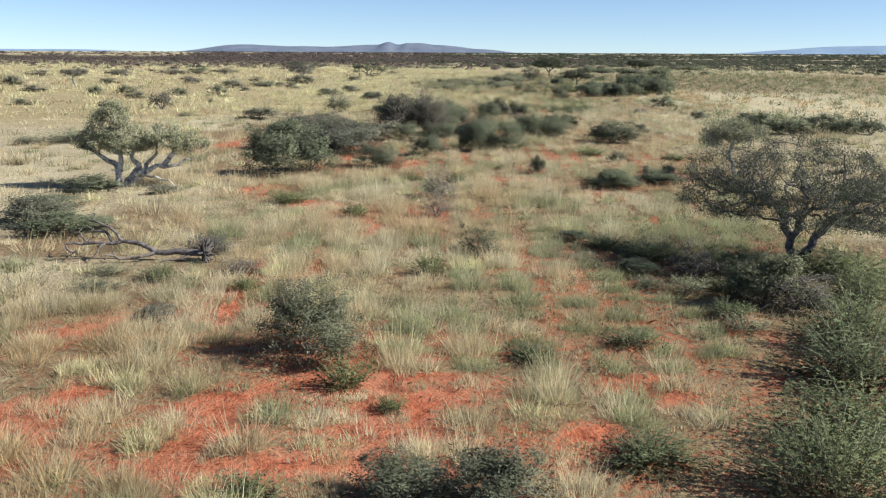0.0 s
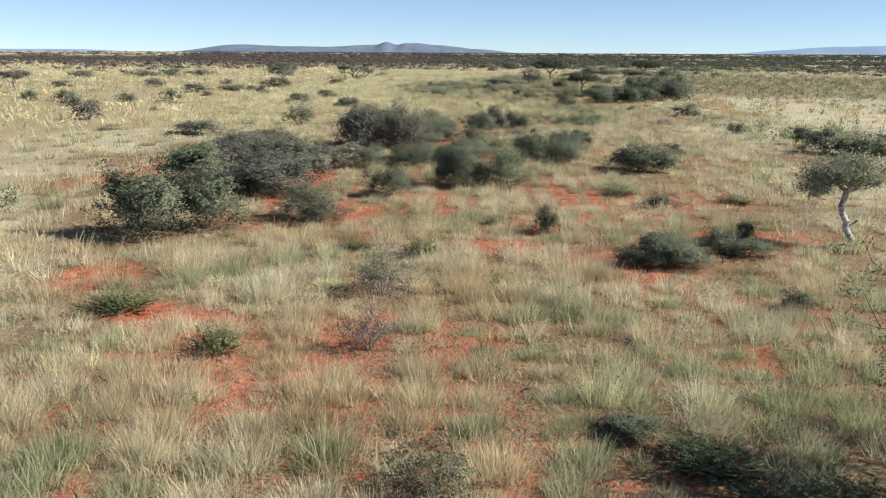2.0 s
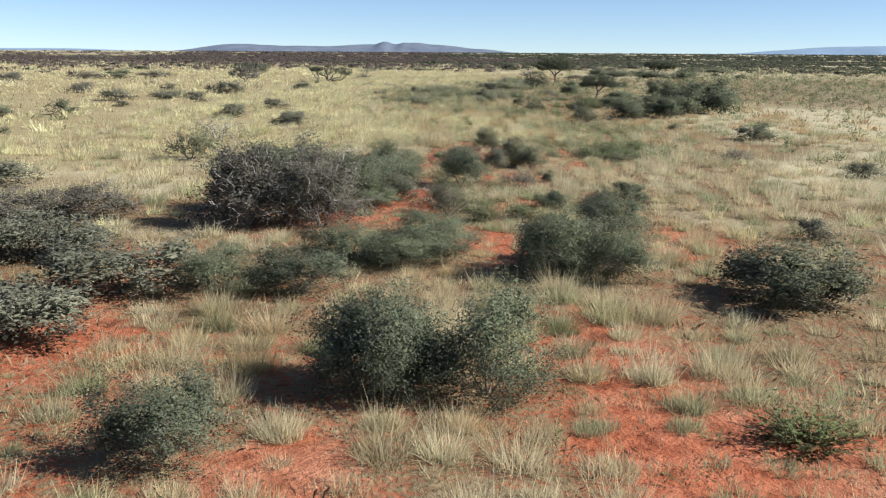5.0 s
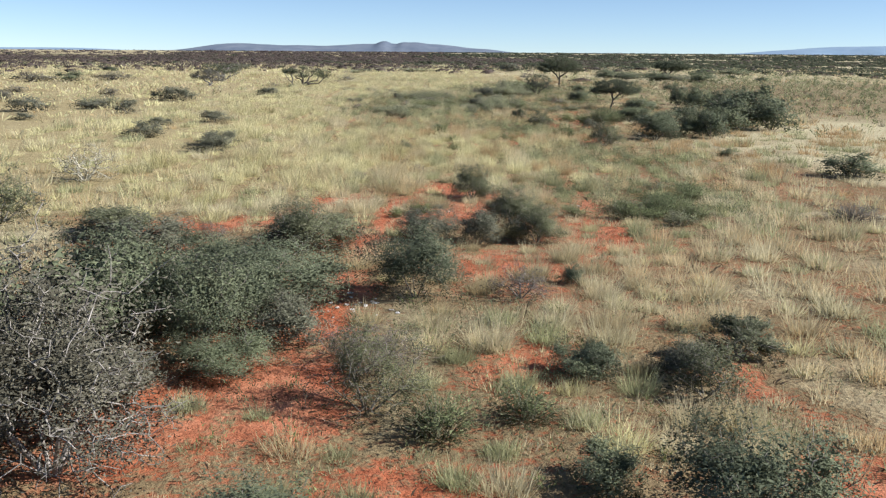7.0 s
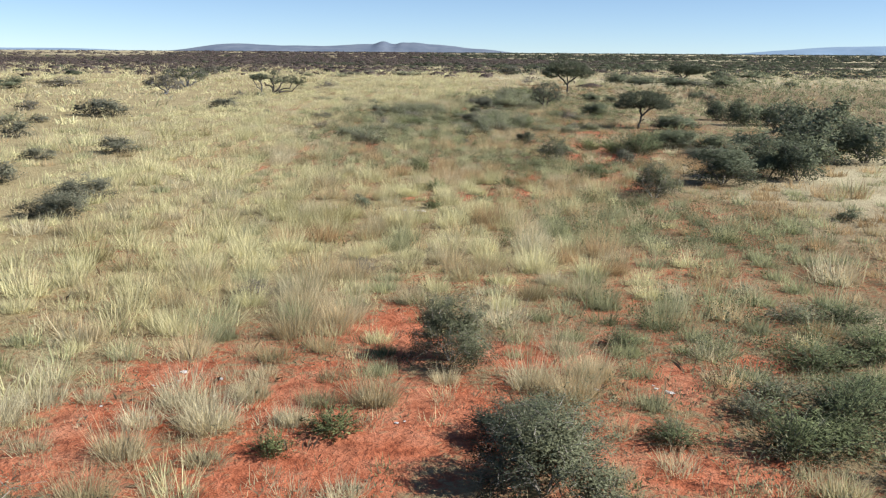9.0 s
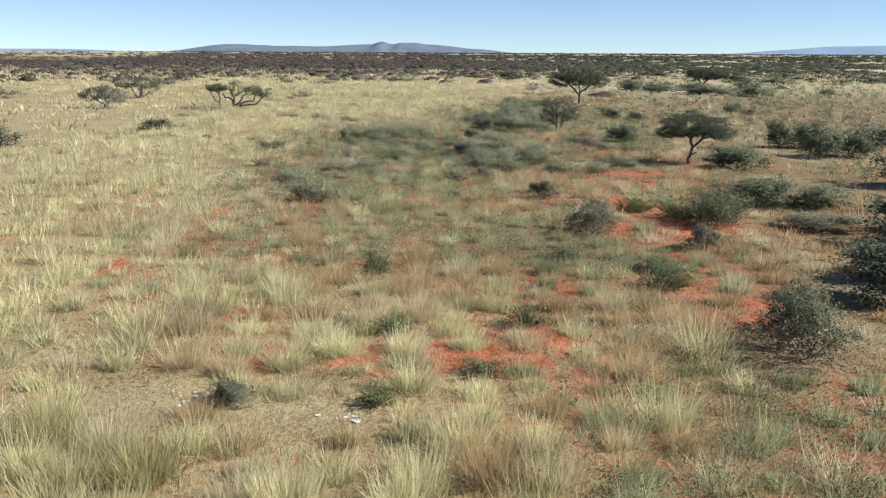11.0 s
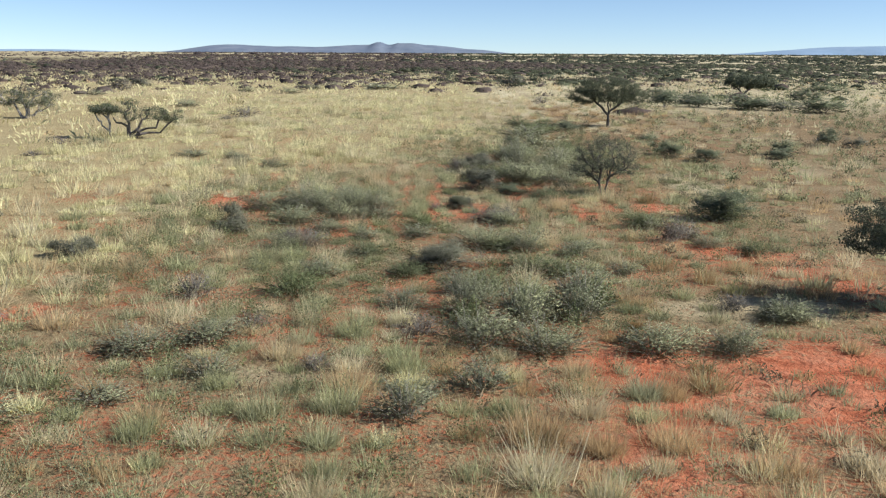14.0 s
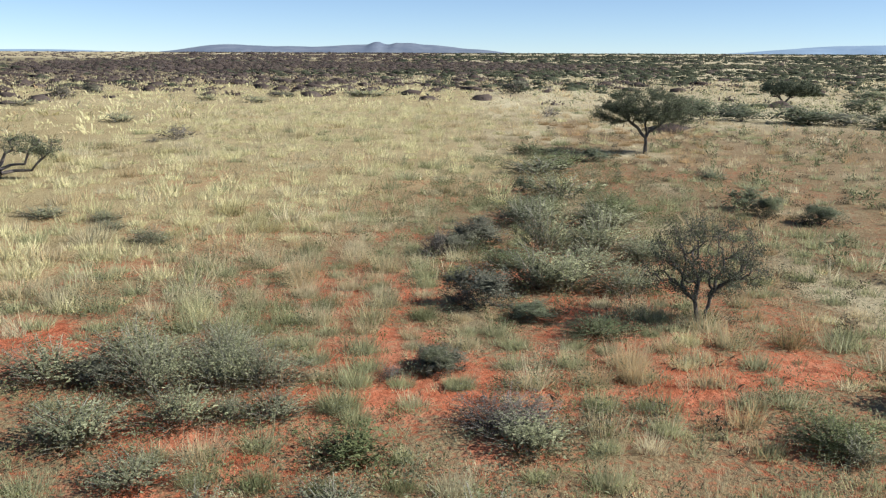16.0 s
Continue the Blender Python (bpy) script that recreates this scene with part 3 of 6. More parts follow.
def build_hills(name, label, mat, y0, depth, x0, x1, height):
    """A long range of low hills: the height along x times a rounded cross-section."""
    xs, vs = np.linspace(x0, x1, 260), np.linspace(0, 1, 14)
    X, V = np.meshgrid(xs, vs)
    crest = height(X)
    Y = y0 + (V - 0.4) * depth + (vnoise(X, V * 300, 160, 21) - 0.5) * 60
    Z = crest * np.sin(np.pi * np.clip(V, 0, 1)) ** 0.6 * (0.95 + 0.1 * vnoise(X, V * 400, 90, 22)) + gz(X, Y) - 3
    n, k = len(xs), len(vs)
    i = np.arange(n * k).reshape(k, n)
    quads = np.stack([i[:-1, :-1], i[:-1, 1:], i[1:, 1:], i[1:, :-1]], -1).reshape(-1, 4)
    tagged(new(name, mesh_of(name, np.stack([X, Y, Z], -1), quads, None, mat, True)), label, "hills", kind="structure")


def main_range(x):
    rise = 36 * ramp(x, -1250, -870) - 8 * ramp(x, -860, -680) + 9 * ramp(x, -560, -300)
    mesas = 11 * ramp(x, -300, -255) - 9 * ramp(x, -248, -212) + 8 * ramp(x, -200, -165) - 9 * ramp(x, -125, -40)
    fall = 18 * ramp(x, -40, 170) + 22 * ramp(x, 150, 400)
    return np.maximum(0, rise + mesas - fall) + 3 * (vnoise(x, x * 0, 55, 23) - 0.5) * ramp(x, -1200, -1000) * (1 - ramp(x, 0, 200))


def right_plateau(x):
    return 44 * ramp(x, 1150, 1900) + 3 * (vnoise(x, x * 0, 200, 24) - 0.5)


def left_plateau(x):
    return 12 * (1 - ramp(x, -1700, -1300))


build_hills("hill_range", "low range of scrubby hills on the horizon in painted blue-grey haze", M_HILL, 4150, 500, -1400, 420, main_range)
build_hills("plateau", "flat-topped plateau on the horizon in painted pale blue haze", M_HILL_FAR, 4250, 400, 1050, 2300, right_plateau)
build_hills("far_ridge", "faint ridge on the horizon in painted pale blue haze", M_HILL_FAR, 4300, 400, -2400, -1200, left_plateau)

# ---------------------------------------------------------------- bushes
LABELS = dict(
    thorn_bush=("rounded grey-green thorn bush of fine pale twigs", "bush"),
    leafy_bush=("dense dark green leafy bush on red sand", "bush"),
    grey_bush=("grey-green scrubby bush among dry grass", "bush"),
    brown_bush=("large dark brownish-grey bush with sparse leaves", "bush"),
    dry_bush=("leafless twiggy grey-brown dry bush", "bush"),
    sage_bush=("soft grey-green feathery bush on red sand", "bush"),
    green_shrub=("fresh green feathery shrub of upright shoots", "shrub"),
    twiggy_bush=("open grey-green thorn bush of arching twigs", "bush"),
    pale_bush=("pale leafless bush of bleached twigs in yellow grass", "bush"),
    green_forb=("low bright green herb clump among dry grass", "herb"),
    dwarf_shrub=("low greyish dwarf shrub on red sand", "shrub"))
# targets, leaves at each, leaf length, leaf scatter, twig radius for a bush one metre wide
BUSH = dict(thorn_bush=(400, 20, 0.0125, 0.028, 0.0019), leafy_bush=(300, 21, 0.0138, 0.034, 0.0016), twiggy_bush=(400, 13, 0.0120, 0.026, 0.0020), grey_bush=(290, 20, 0.0140, 0.034, 0.0016),
            brown_bush=(420, 15, 0.0115, 0.030, 0.0022), dry_bush=(420, 9, 0.011, 0.030, 0.0019), pale_bush=(300, 5, 0.012, 0.034, 0.0034))
BUSH_MESHES, BUSHES = {}, []
rng = np.random.default_rng(11)


# shoots, leaves along each, leaf length and half width, share of shoots from the ground
FEATHERY = dict(green_shrub=(230, 26, 0.030, 0.0056, 0.45), sage_bush=(180, 24, 0.030, 0.0058, 0.5), green_forb=(110, 20, 0.046, 0.009, 1.0), dwarf_shrub=(150, 16, 0.032, 0.0065, 0.6))


def feathery_meshes(key):
    """Stems and leaves of a soft bush one metre wide and high, all upward-curving leafy shoots."""
    kind, _, detail = key
    n, each, length, width, low = FEATHERY[kind]
    f = (0.45, 0.75, 1.15, 1.7)[detail]
    each, n = int(each * f), int(n * (0.5, 0.8, 1.0, 1.25)[detail])
    length, width = length * (1.6, 1.15, 0.9, 0.58)[detail], width * (2.0, 1.3, 0.9, 0.56)[detail]
    k = 8
    turn, far = np.arange(k) * 2 * np.pi / k + rng.uniform(-0.4, 0.4, k), rng.uniform(0.10, 0.32, k)
    top = np.stack([np.cos(turn) * far, np.sin(turn) * far, rng.uniform(0.62, 0.98, k) * (1.12 - 0.9 * far)], 1)
    which = rng.integers(0, k, n)
    d = rng.normal(0, 1, (n, 3))
    d /= np.linalg.norm(d, axis=1, keepdims=True)
    tip = top[which] + d * (0.20, 0.20, 0.20) - (0, 0, 0.12)
    side = rng.random(n) < 0.45
    a = rng.uniform(0, 2 * np.pi, n)
    out = rng.uniform(0.28, 0.52, n)
    tip[side] = np.stack([np.cos(a) * out, np.sin(a) * out, rng.uniform(0.14, 0.5, n)], 1)[side]
    tip[:, 2] = np.maximum(tip[:, 2], 0.1)
    lift = np.where(rng.random(n) < low, 0.02, rng.uniform(0.1, 0.5, n))[:, None]
    foot = tip * (0.35, 0.35, 0) + rng.normal(0, 0.04, (n, 3)) * (1, 1, 0)
    foot = foot * (1 - 0.2 * lift) + (tip - foot) * lift * (0.3, 0.3, 0.8)
    foot[:, 2] = np.maximum(foot[:, 2], 0.0)
    v, q, mid = shoots(rng, foot, tip, each, length, width)
    m = int((90, 280, 850, 2000)[detail] * (0.35 if low > 0.9 else 1))
    inner = top[rng.integers(0, k, m)] * rng.uniform(0.2, 1.0, (m, 1)) * (1.15, 1.15, 0.92) + rng.normal(0, 0.12, (m, 3)) * (1, 1, 0.7)
    v2, q2 = leaves(rng, inner, 1, 0.01, length * 0.8)
    v, q = np.concatenate([v, v2]), np.concatenate([q, q2 + len(v)])
    v[:, 2] = np.maximum(v[:, 2], 0.01)
    thin = 0.0032 * (1.8, 1.3, 1.0, 0.75)[detail]
    root = np.stack([tip[::4, 0] * 0.06, tip[::4, 1] * 0.06, np.full(len(tip[::4]), -0.05)], 1)
    k = 1 if kind == "green_forb" else 2
    low_end, high_end = np.concatenate([foot[::k], mid[::k], root]), np.concatenate([mid[::k], tip[::k], foot[::4]])
    sv, sq = tubes(low_end, high_end, np.full(len(low_end), thin), np.full(len(low_end), thin * 0.6), 3)
    made = mesh_of(kind + "_branchwork", sv, sq, None, M_TWIG[kind], True), mesh_of(kind + "_leaves", v, None, q, M_LEAF[kind])
    BUSH_MESHES[key] = made
    return made


def bush_meshes(kind, variant, detail):
    """Wood and leaves of a bush one metre wide and high. detail: 3 close beside the way, 2 and 1 further from it or small, 0 far off."""
    key = (kind, variant, detail)
    if key in BUSH_MESHES:
        return BUSH_MESHES[key]
    if kind in FEATHERY:
        return feathery_meshes(key)
    n, each, size, spray, twig = BUSH[kind]
    if detail == 3:
        n, each, size, spray, twig = int(n * 1.3), int(each * 2.0), size * 0.67, spray * 0.9, twig * 0.75
    elif detail == 2:
        n, each, size = int(n * 0.95), int(each * 1.1), size * 1.15
    elif detail == 1:
        n, size, spray, twig = int(n * 0.42), size * 1.8, spray * 1.35, twig * 1.6
    else:
        n, each, size, spray, twig = int(n * 0.16) + 14, int(each * 0.8), size * 2.5, spray * 2.0, twig * 2.2
    # a crown of several uneven lobes over a low skirt
    k = 10
    turn, far = np.arange(k) * 2.4 + rng.uniform(-0.4, 0.4, k), rng.uniform(0.10, 0.33, k)
    mid = np.stack([np.cos(turn) * far, np.sin(turn) * far, rng.uniform(0.28, 0.68, k) * (1.15 - far)], 1)
    half = np.stack([rng.uniform(0.13, 0.22, k), rng.uniform(0.13, 0.22, k), rng.uniform(0.17, 0.30, k)], 1)
    mid[0], half[0] = (0, 0, 0.45), (0.26, 0.26, 0.40)

    def in_lobes(count, inner, outer):
        which = rng.integers(0, k, count)
        d = rng.normal(0, 1, (count, 3))
        d /= np.linalg.norm(d, axis=1, keepdims=True)
        p = mid[which] + d * half[which] * rng.uniform(inner, outer, (count, 1))
        p[:, 2] = np.where(p[:, 2] < 0.04, rng.uniform(0.04, 0.3, count), p[:, 2])
        return p
    t = in_lobes(n, 0.55, 1.0)
    skirt = rng.random(n) < 0.30
    turn, far = rng.uniform(0, 2 * np.pi, skirt.sum()), rng.uniform(0.22, 0.46, skirt.sum())
    t[skirt] = np.stack([np.cos(turn) * far, np.sin(turn) * far, rng.uniform(0.04, 0.36, skirt.sum())], 1)
    stray = rng.random(n) < (0.07 if kind == "thorn_bush" else 0.18)
    t[stray] *= rng.uniform(1.05, 1.25, (stray.sum(), 1))
    stems = []
    for k in range(5):
        a = k * 1.257 + rng.uniform(-0.4, 0.4)
        open_out = 2.0 if kind == "twiggy_bush" else 1.0
        stems.append([(0, 0, -0.06), (0.07 * open_out * math.cos(a), 0.07 * open_out * math.sin(a), 0.12), (0.14 * open_out * math.cos(a), 0.14 * open_out * math.sin(a), 0.28)])
    sticks = branching(rng, stems, t, twig, 0.36, 0.16, 0.2)
    v, q = leaves(rng, np.concatenate([sticks[4], (sticks[0] + sticks[1])[-2 * n::2] / 2]), max(1, each // 2), spray, size)
    if kind not in ("dry_bush", "pale_bush", "twiggy_bush"):
        # the larger shaded leaves of the inside
        m = {3: 2800, 2: 1700, 1: 500, 0: 130}[detail]
        m = int(m * (1.6 if kind == "thorn_bush" else 1.0))
        v2, q2 = leaves(rng, in_lobes(m, 0.0, 0.8), 1, 0.01, size * {3: 1.7, 2: 1.6, 1: 1.6, 0: 1.6}[detail])
        v, q = np.concatenate([v, v2]), np.concatenate([q, q2 + len(v)])
    v[:, 2] = np.maximum(v[:, 2], 0.01)
    made = wood_mesh(kind + "_branchwork", sticks, M_TWIG[kind], 0.007, 0.3 if kind in ("leafy_bush", "grey_bush") else 1.0), mesh_of(kind + "_leaves", v, None, q, M_LEAF[kind])
    BUSH_MESHES[key] = made
    return made


def shrub(kind, x, y, w, h):
    """One bush of that kind, w metres wide and h high."""
    stems, crown = bush_meshes(kind, random.randrange(3), 0 if y > 160 or abs(x - 0.047 * y) > 24 else (2 if abs(x - 0.047 * y) < 6 and kind not in FEATHERY else 1) if w < 1.1 else 3 if w > 1.4 and abs(x - 0.047 * y) < 4.8 and y < 145 else 1 if abs(x - 0.047 * y) > 14 else 2)
    w, h = (w * 1.5, h * 0.95) if kind in ("sage_bush", "green_shrub") else (w * 1.36, h * (1.05 if kind in FEATHERY else 1.14))
    BUSHES.append((x, y, w))
    root = new(kind)
    s = random.uniform(0.92, 1.08)
    root.matrix_basis = pose(x, y, float(gz(x, y)), 0, 0, random.uniform(0, 360)) @ Matrix.Diagonal((w * s, w / s, h * 1.02, 1))
    part("branchwork", stems, root)
    part("foliage", crown, root)
    label, category = LABELS[kind]
    tagged(root, label, category, "bushes on the plain")
    return root


shrub("brown_bush", 7.1, 18.0, 1.56, 0.84)
shrub("brown_bush", -6.8, 48.7, 1.71, 0.76)
shrub("grey_bush", 12.4, 58.5, 1.0, 0.6)
shrub("brown_bush", -8.3, 53.6, 2.08, 1.06)
shrub("brown_bush", -2.9, 59.6, 2.70, 2.17)
shrub("brown_bush", -0.8, 59.7, 2.70, 2.10)
shrub("brown_bush", -1.8, 60.3, 3.1, 2.75)
shrub("brown_bush", -9.3, 59.9, 2.36, 1.09)
shrub("brown_bush", -7.5, 60.5, 2.36, 1.18)
shrub("brown_bush", -54.5, 158.3, 3.29, 1.37)
shrub("brown_bush", -66.9, 154.8, 3.7, 1.4)
shrub("brown_bush", -59.4, 168.0, 3.0, 1.2)
shrub("brown_bush", -50.2, 173.6, 5.4, 1.4)
shrub("leafy_bush", -46.1, 175.1, 4.7, 1.4)
shrub("brown_bush", -42.4, 181.3, 4.9, 1.3)
shrub("brown_bush", -37.2, 236.0, 3.1, 1.9)
shrub("brown_bush", -35.2, 131.4, 2.42, 0.97)
shrub("grey_bush", -45.8, 128.5, 2.57, 0.86)
shrub("grey_bush", -55.8, 120.4, 2.9, 1.6)
shrub("grey_bush", -45.6, 104.0, 3.0, 0.9)
shrub("grey_bush", -36.1, 80.2, 1.95, 0.58)
shrub("grey_bush", -30.7, 92.7, 1.9, 0.67)
shrub("grey_bush", -23.7, 110.6, 1.4, 0.55)
shrub("leafy_bush", -21.3, 84.8, 0.63, 0.5)
shrub("sage_bush", -19.8, 49.4, 3.0, 0.9)
shrub("sage_bush", -21.5, 47.8, 1.5, 0.6)
shrub("sage_bush", -19.1, 68.8, 1.26, 0.35)
shrub("brown_bush", -37.2, 136.4, 1.65, 0.82)
shrub("grey_bush", -13.7, 107.1, 1.4, 0.5)
shrub("brown_bush", -39.7, 145.0, 2.4, 0.72)
shrub("brown_bush", -27.9, 138.6, 1.8, 0.95)
shrub("grey_bush", -22.5, 127.9, 1.33, 0.57)
shrub("dwarf_shrub", -16.0, 158.2, 1.1, 0.35)
shrub("dwarf_shrub", -3.4, 114.1, 0.6, 0.35)
shrub("sage_bush", -4.7, 157.6, 1.1, 0.5)
shrub("sage_bush", -1.9, 154.0, 1.3, 0.58)
shrub("sage_bush", -3.9, 156.0, 1.0, 0.48)
shrub("sage_bush", -7.1, 158.1, 1.6, 0.5)
shrub("dwarf_shrub", -11.4, 185.8, 0.9, 0.35)
shrub("dry_bush", -16.8, 164.1, 1.35, 0.68)
shrub("leafy_bush", -14.8, 164.6, 1.1, 0.45)
shrub("grey_bush", -9.3, 139.4, 0.5, 0.32)
shrub("grey_bush", 33.7, 166.9, 1.5, 0.8)
shrub("leafy_bush", 34.1, 172.0, 1.3, 0.9)
shrub("leafy_bush", 57.1, 205.7, 2.2, 1.0)
shrub("leafy_bush", 11.1, 165.8, 1.0, 0.7)
shrub("leafy_bush", 17.4, 93.9, 0.8, 0.35)
shrub("leafy_bush", 26.1, 160.0, 1.4, 0.6)
shrub("leafy_bush", 32.8, 139.3, 3.2, 1.6)
shrub("leafy_bush", 21.3, 64.5, 1.6, 1.1)
shrub("dry_bush", -0.2, 28.0, 0.90, 0.80)
shrub("dry_bush", -0.2, 31.5, 1.29, 1.08)
shrub("dry_bush", 2.5, 63.3, 1.74, 0.74)
shrub("dry_bush", 5.3, 67.5, 1.27, 0.67)
shrub("dry_bush", -2.2, 73.0, 0.84, 0.60)
shrub("green_forb", -2.2, 9.7, 0.74, 0.25)
shrub("green_forb", -0.7, 12.4, 0.49, 0.27)
shrub("green_forb", -1.5, 13.3, 0.78, 0.56)
shrub("green_forb", 1.6, 14.4, 0.56, 0.29)
shrub("green_forb", -4.2, 19.1, 0.61, 0.33)
shrub("green_forb", -0.3, 20.6, 0.77, 0.55)
shrub("green_forb", -2.7, 27.7, 0.78, 0.50)
shrub("green_forb", -5.1, 30.2, 1.24, 0.45)
shrub("green_forb", 0.5, 35.3, 0.86, 0.55)
shrub("green_forb", -1.2, 36.0, 0.73, 0.32)
shrub("green_forb", 2.5, 39.6, 0.70, 0.34)
shrub("green_forb", 10.9, 43.8, 1.17, 0.36)
shrub("green_forb", 7.2, 45.4, 1.31, 0.52)
shrub("green_forb", 2.4, 76.4, 0.53, 0.31)
shrub("green_forb", 3.1, 77.1, 0.74, 0.38)
shrub("green_forb", 4.3, 95.5, 0.54, 0.42)
shrub("green_forb", 6.1, 97.0, 0.85, 0.36)
shrub("green_forb", 4.4, 99.4, 0.80, 0.45)
shrub("green_forb", 7.1, 99.8, 0.82, 0.57)
shrub("green_forb", 7.8, 102.9, 0.73, 0.32)
shrub("green_forb", 10.8, 103.2, 1.22, 0.77)
shrub("green_forb", 3.7, 104.4, 0.72, 0.72)
shrub("green_forb", 3.7, 105.2, 0.62, 0.46)
shrub("green_forb", 13.5, 112.5, 1.51, 0.87)
shrub("green_forb", 12.3, 114.1, 1.32, 0.70)
shrub("green_forb", 10.0, 114.6, 0.55, 0.31)
shrub("green_forb", 7.2, 126.7, 0.80, 0.63)
shrub("green_forb", 10.2, 127.9, 0.99, 0.94)
shrub("green_forb", 2.9, 129.2, 1.69, 0.69)
shrub("green_forb", 6.0, 138.0, 1.24, 0.53)
shrub("green_shrub", 4.6, 9.9, 2.0, 1.1)
shrub("green_shrub", 5.6, 11.4, 1.7, 1.0)
shrub("green_shrub", 7.3, 15.6, 1.8, 1.1)
shrub("green_shrub", 2.6, 10.8, 1.16, 0.40)
shrub("green_shrub", 6.5, 13.6, 1.93, 1.1)
shrub("green_shrub", 8.6, 18.4, 1.24, 1.00)
shrub("green_shrub", 9.2, 20.5, 2.04, 0.81)
shrub("leafy_bush", -10.4, 25.0, 2.31, 0.57)
shrub("leafy_bush", 8.2, 30.9, 0.69, 0.43)
shrub("leafy_bush", -12.6, 32.6, 2.0, 0.55)
shrub("leafy_bush", 6.4, 34.8, 2.06, 0.72)
shrub("leafy_bush", 8.0, 35.9, 0.90, 0.64)
shrub("leafy_bush", -6.9, 37.2, 2.32, 1.92)
shrub("leafy_bush", 9.2, 37.5, 0.52, 0.58)
shrub("leafy_bush", -5.6, 38.4, 2.07, 1.81)
shrub("leafy_bush", 8.1, 42.6, 0.90, 0.55)
shrub("leafy_bush", -0.8, 44.7, 1.61, 1.18)
shrub("leafy_bush", 1.5, 46.9, 1.60, 1.77)
shrub("leafy_bush", -8.1, 46.9, 2.78, 1.64)
shrub("leafy_bush", 1.7, 47.2, 1.97, 1.65)
shrub("leafy_bush", 3.2, 47.1, 1.97, 1.67)
shrub("leafy_bush", -9.1, 51.1, 1.78, 1.13)
shrub("leafy_bush", -1.9, 52.6, 1.86, 1.05)
shrub("leafy_bush", -0.4, 52.6, 1.86, 1.05)
shrub("grey_bush", -3.9, 52.4, 2.6, 1.25)
shrub("leafy_bush", 4.9, 54.1, 1.84, 1.65)
shrub("leafy_bush", 6.3, 54.1, 1.84, 1.45)
shrub("leafy_bush", 1.4, 54.9, 1.61, 0.9)
shrub("leafy_bush", 2.1, 55.6, 1.81, 1.1)
shrub("leafy_bush", 0.2, 55.9, 1.91, 1.0)
shrub("leafy_bush", 2.2, 57.1, 2.2, 0.9)
shrub("leafy_bush", 7.0, 58.4, 1.97, 1.33)
shrub("leafy_bush", 25.4, 58.5, 2.07, 1.18)
shrub("leafy_bush", 27.1, 58.8, 2.07, 1.23)
shrub("leafy_bush", 22.1, 58.8, 2.54, 1.23)
shrub("leafy_bush", 24.4, 59.8, 2.81, 1.24)
shrub("leafy_bush", 20.5, 60.0, 2.39, 1.29)
shrub("green_shrub", 3.7, 60.9, 0.9, 0.75)
shrub("green_shrub", 4.9, 61.5, 0.8, 0.55)
shrub("leafy_bush", 5.6, 59.5, 0.9, 0.55)
shrub("twiggy_bush", 7.6, 62.5, 1.2, 0.9)
shrub("leafy_bush", -3.0, 62.6, 2.86, 1.96)
shrub("leafy_bush", 6.1, 63.1, 0.78, 0.65)
shrub("leafy_bush", 0.4, 63.1, 1.72, 0.66)
shrub("leafy_bush", 5.8, 63.2, 0.98, 0.49)
shrub("leafy_bush", -1.8, 64.6, 1.87, 1.68)
shrub("leafy_bush", -0.3, 64.5, 1.87, 1.90)
shrub("leafy_bush", -1.5, 66.0, 1.86, 1.56)
shrub("leafy_bush", 0.3, 66.1, 2.28, 1.54)
shrub("leafy_bush", 0.3, 67.3, 2.61, 1.51)
shrub("leafy_bush", 3.2, 67.6, 1.85, 1.63)
shrub("leafy_bush", 6.5, 68.7, 0.56, 0.44)
shrub("leafy_bush", 5.9, 76.8, 1.67, 0.69)
shrub("brown_bush", -23.3, 76.8, 2.1, 1.7)
shrub("green_shrub", 9.2, 76.6, 1.0, 0.7)
shrub("green_shrub", 10.3, 77.7, 1.1, 0.75)
shrub("green_shrub", 11.3, 76.9, 0.9, 0.6)
shrub("sage_bush", 10.5, 75.6, 0.9, 0.55)
shrub("green_shrub", 9.9, 77.0, 1.15, 0.43)
shrub("sage_bush", 9.7, 78.6, 0.8, 0.45)
shrub("green_shrub", 11.0, 78.6, 1.25, 0.48)
shrub("green_shrub", 12.2, 80.8, 1.25, 0.53)
shrub("green_shrub", 11.0, 80.2, 1.15, 0.48)
shrub("sage_bush", 9.1, 77.9, 0.7, 0.45)
shrub("sage_bush", 11.5, 82.9, 0.9, 0.5)
shrub("green_shrub", 12.6, 83.0, 1.05, 0.43)
shrub("green_shrub", 7.7, 76.9, 0.7, 0.4)
shrub("green_shrub", 7.8, 81.0, 0.6, 0.4)
shrub("dry_bush", 2.8, 86.3, 0.7, 0.4)
shrub("dry_bush", 0.6, 84.2, 0.8, 0.35)
shrub("leafy_bush", 20.4, 87.1, 2.30, 1.00)
shrub("leafy_bush", 1.9, 95.6, 0.73, 0.41)
shrub("leafy_bush", -27.7, 98.1, 2.11, 0.90)
shrub("leafy_bush", -36.8, 98.2, 1.56, 1.11)
shrub("leafy_bush", -33.9, 98.9, 2.17, 1.12)
shrub("leafy_bush", -24.2, 100.0, 1.89, 1.06)
shrub("leafy_bush", 11.0, 104.9, 1.08, 0.34)
shrub("green_shrub", 8.8, 106.2, 0.9, 0.6)
shrub("leafy_bush", 22.6, 110.0, 3.23, 2.34)
shrub("leafy_bush", 25.1, 110.0, 3.23, 2.29)
shrub("green_shrub", 14.2, 111.2, 1.9, 1.6)
shrub("leafy_bush", 10.6, 112.0, 1.18, 0.51)
shrub("green_shrub", 15.1, 113.3, 1.5, 1.2)
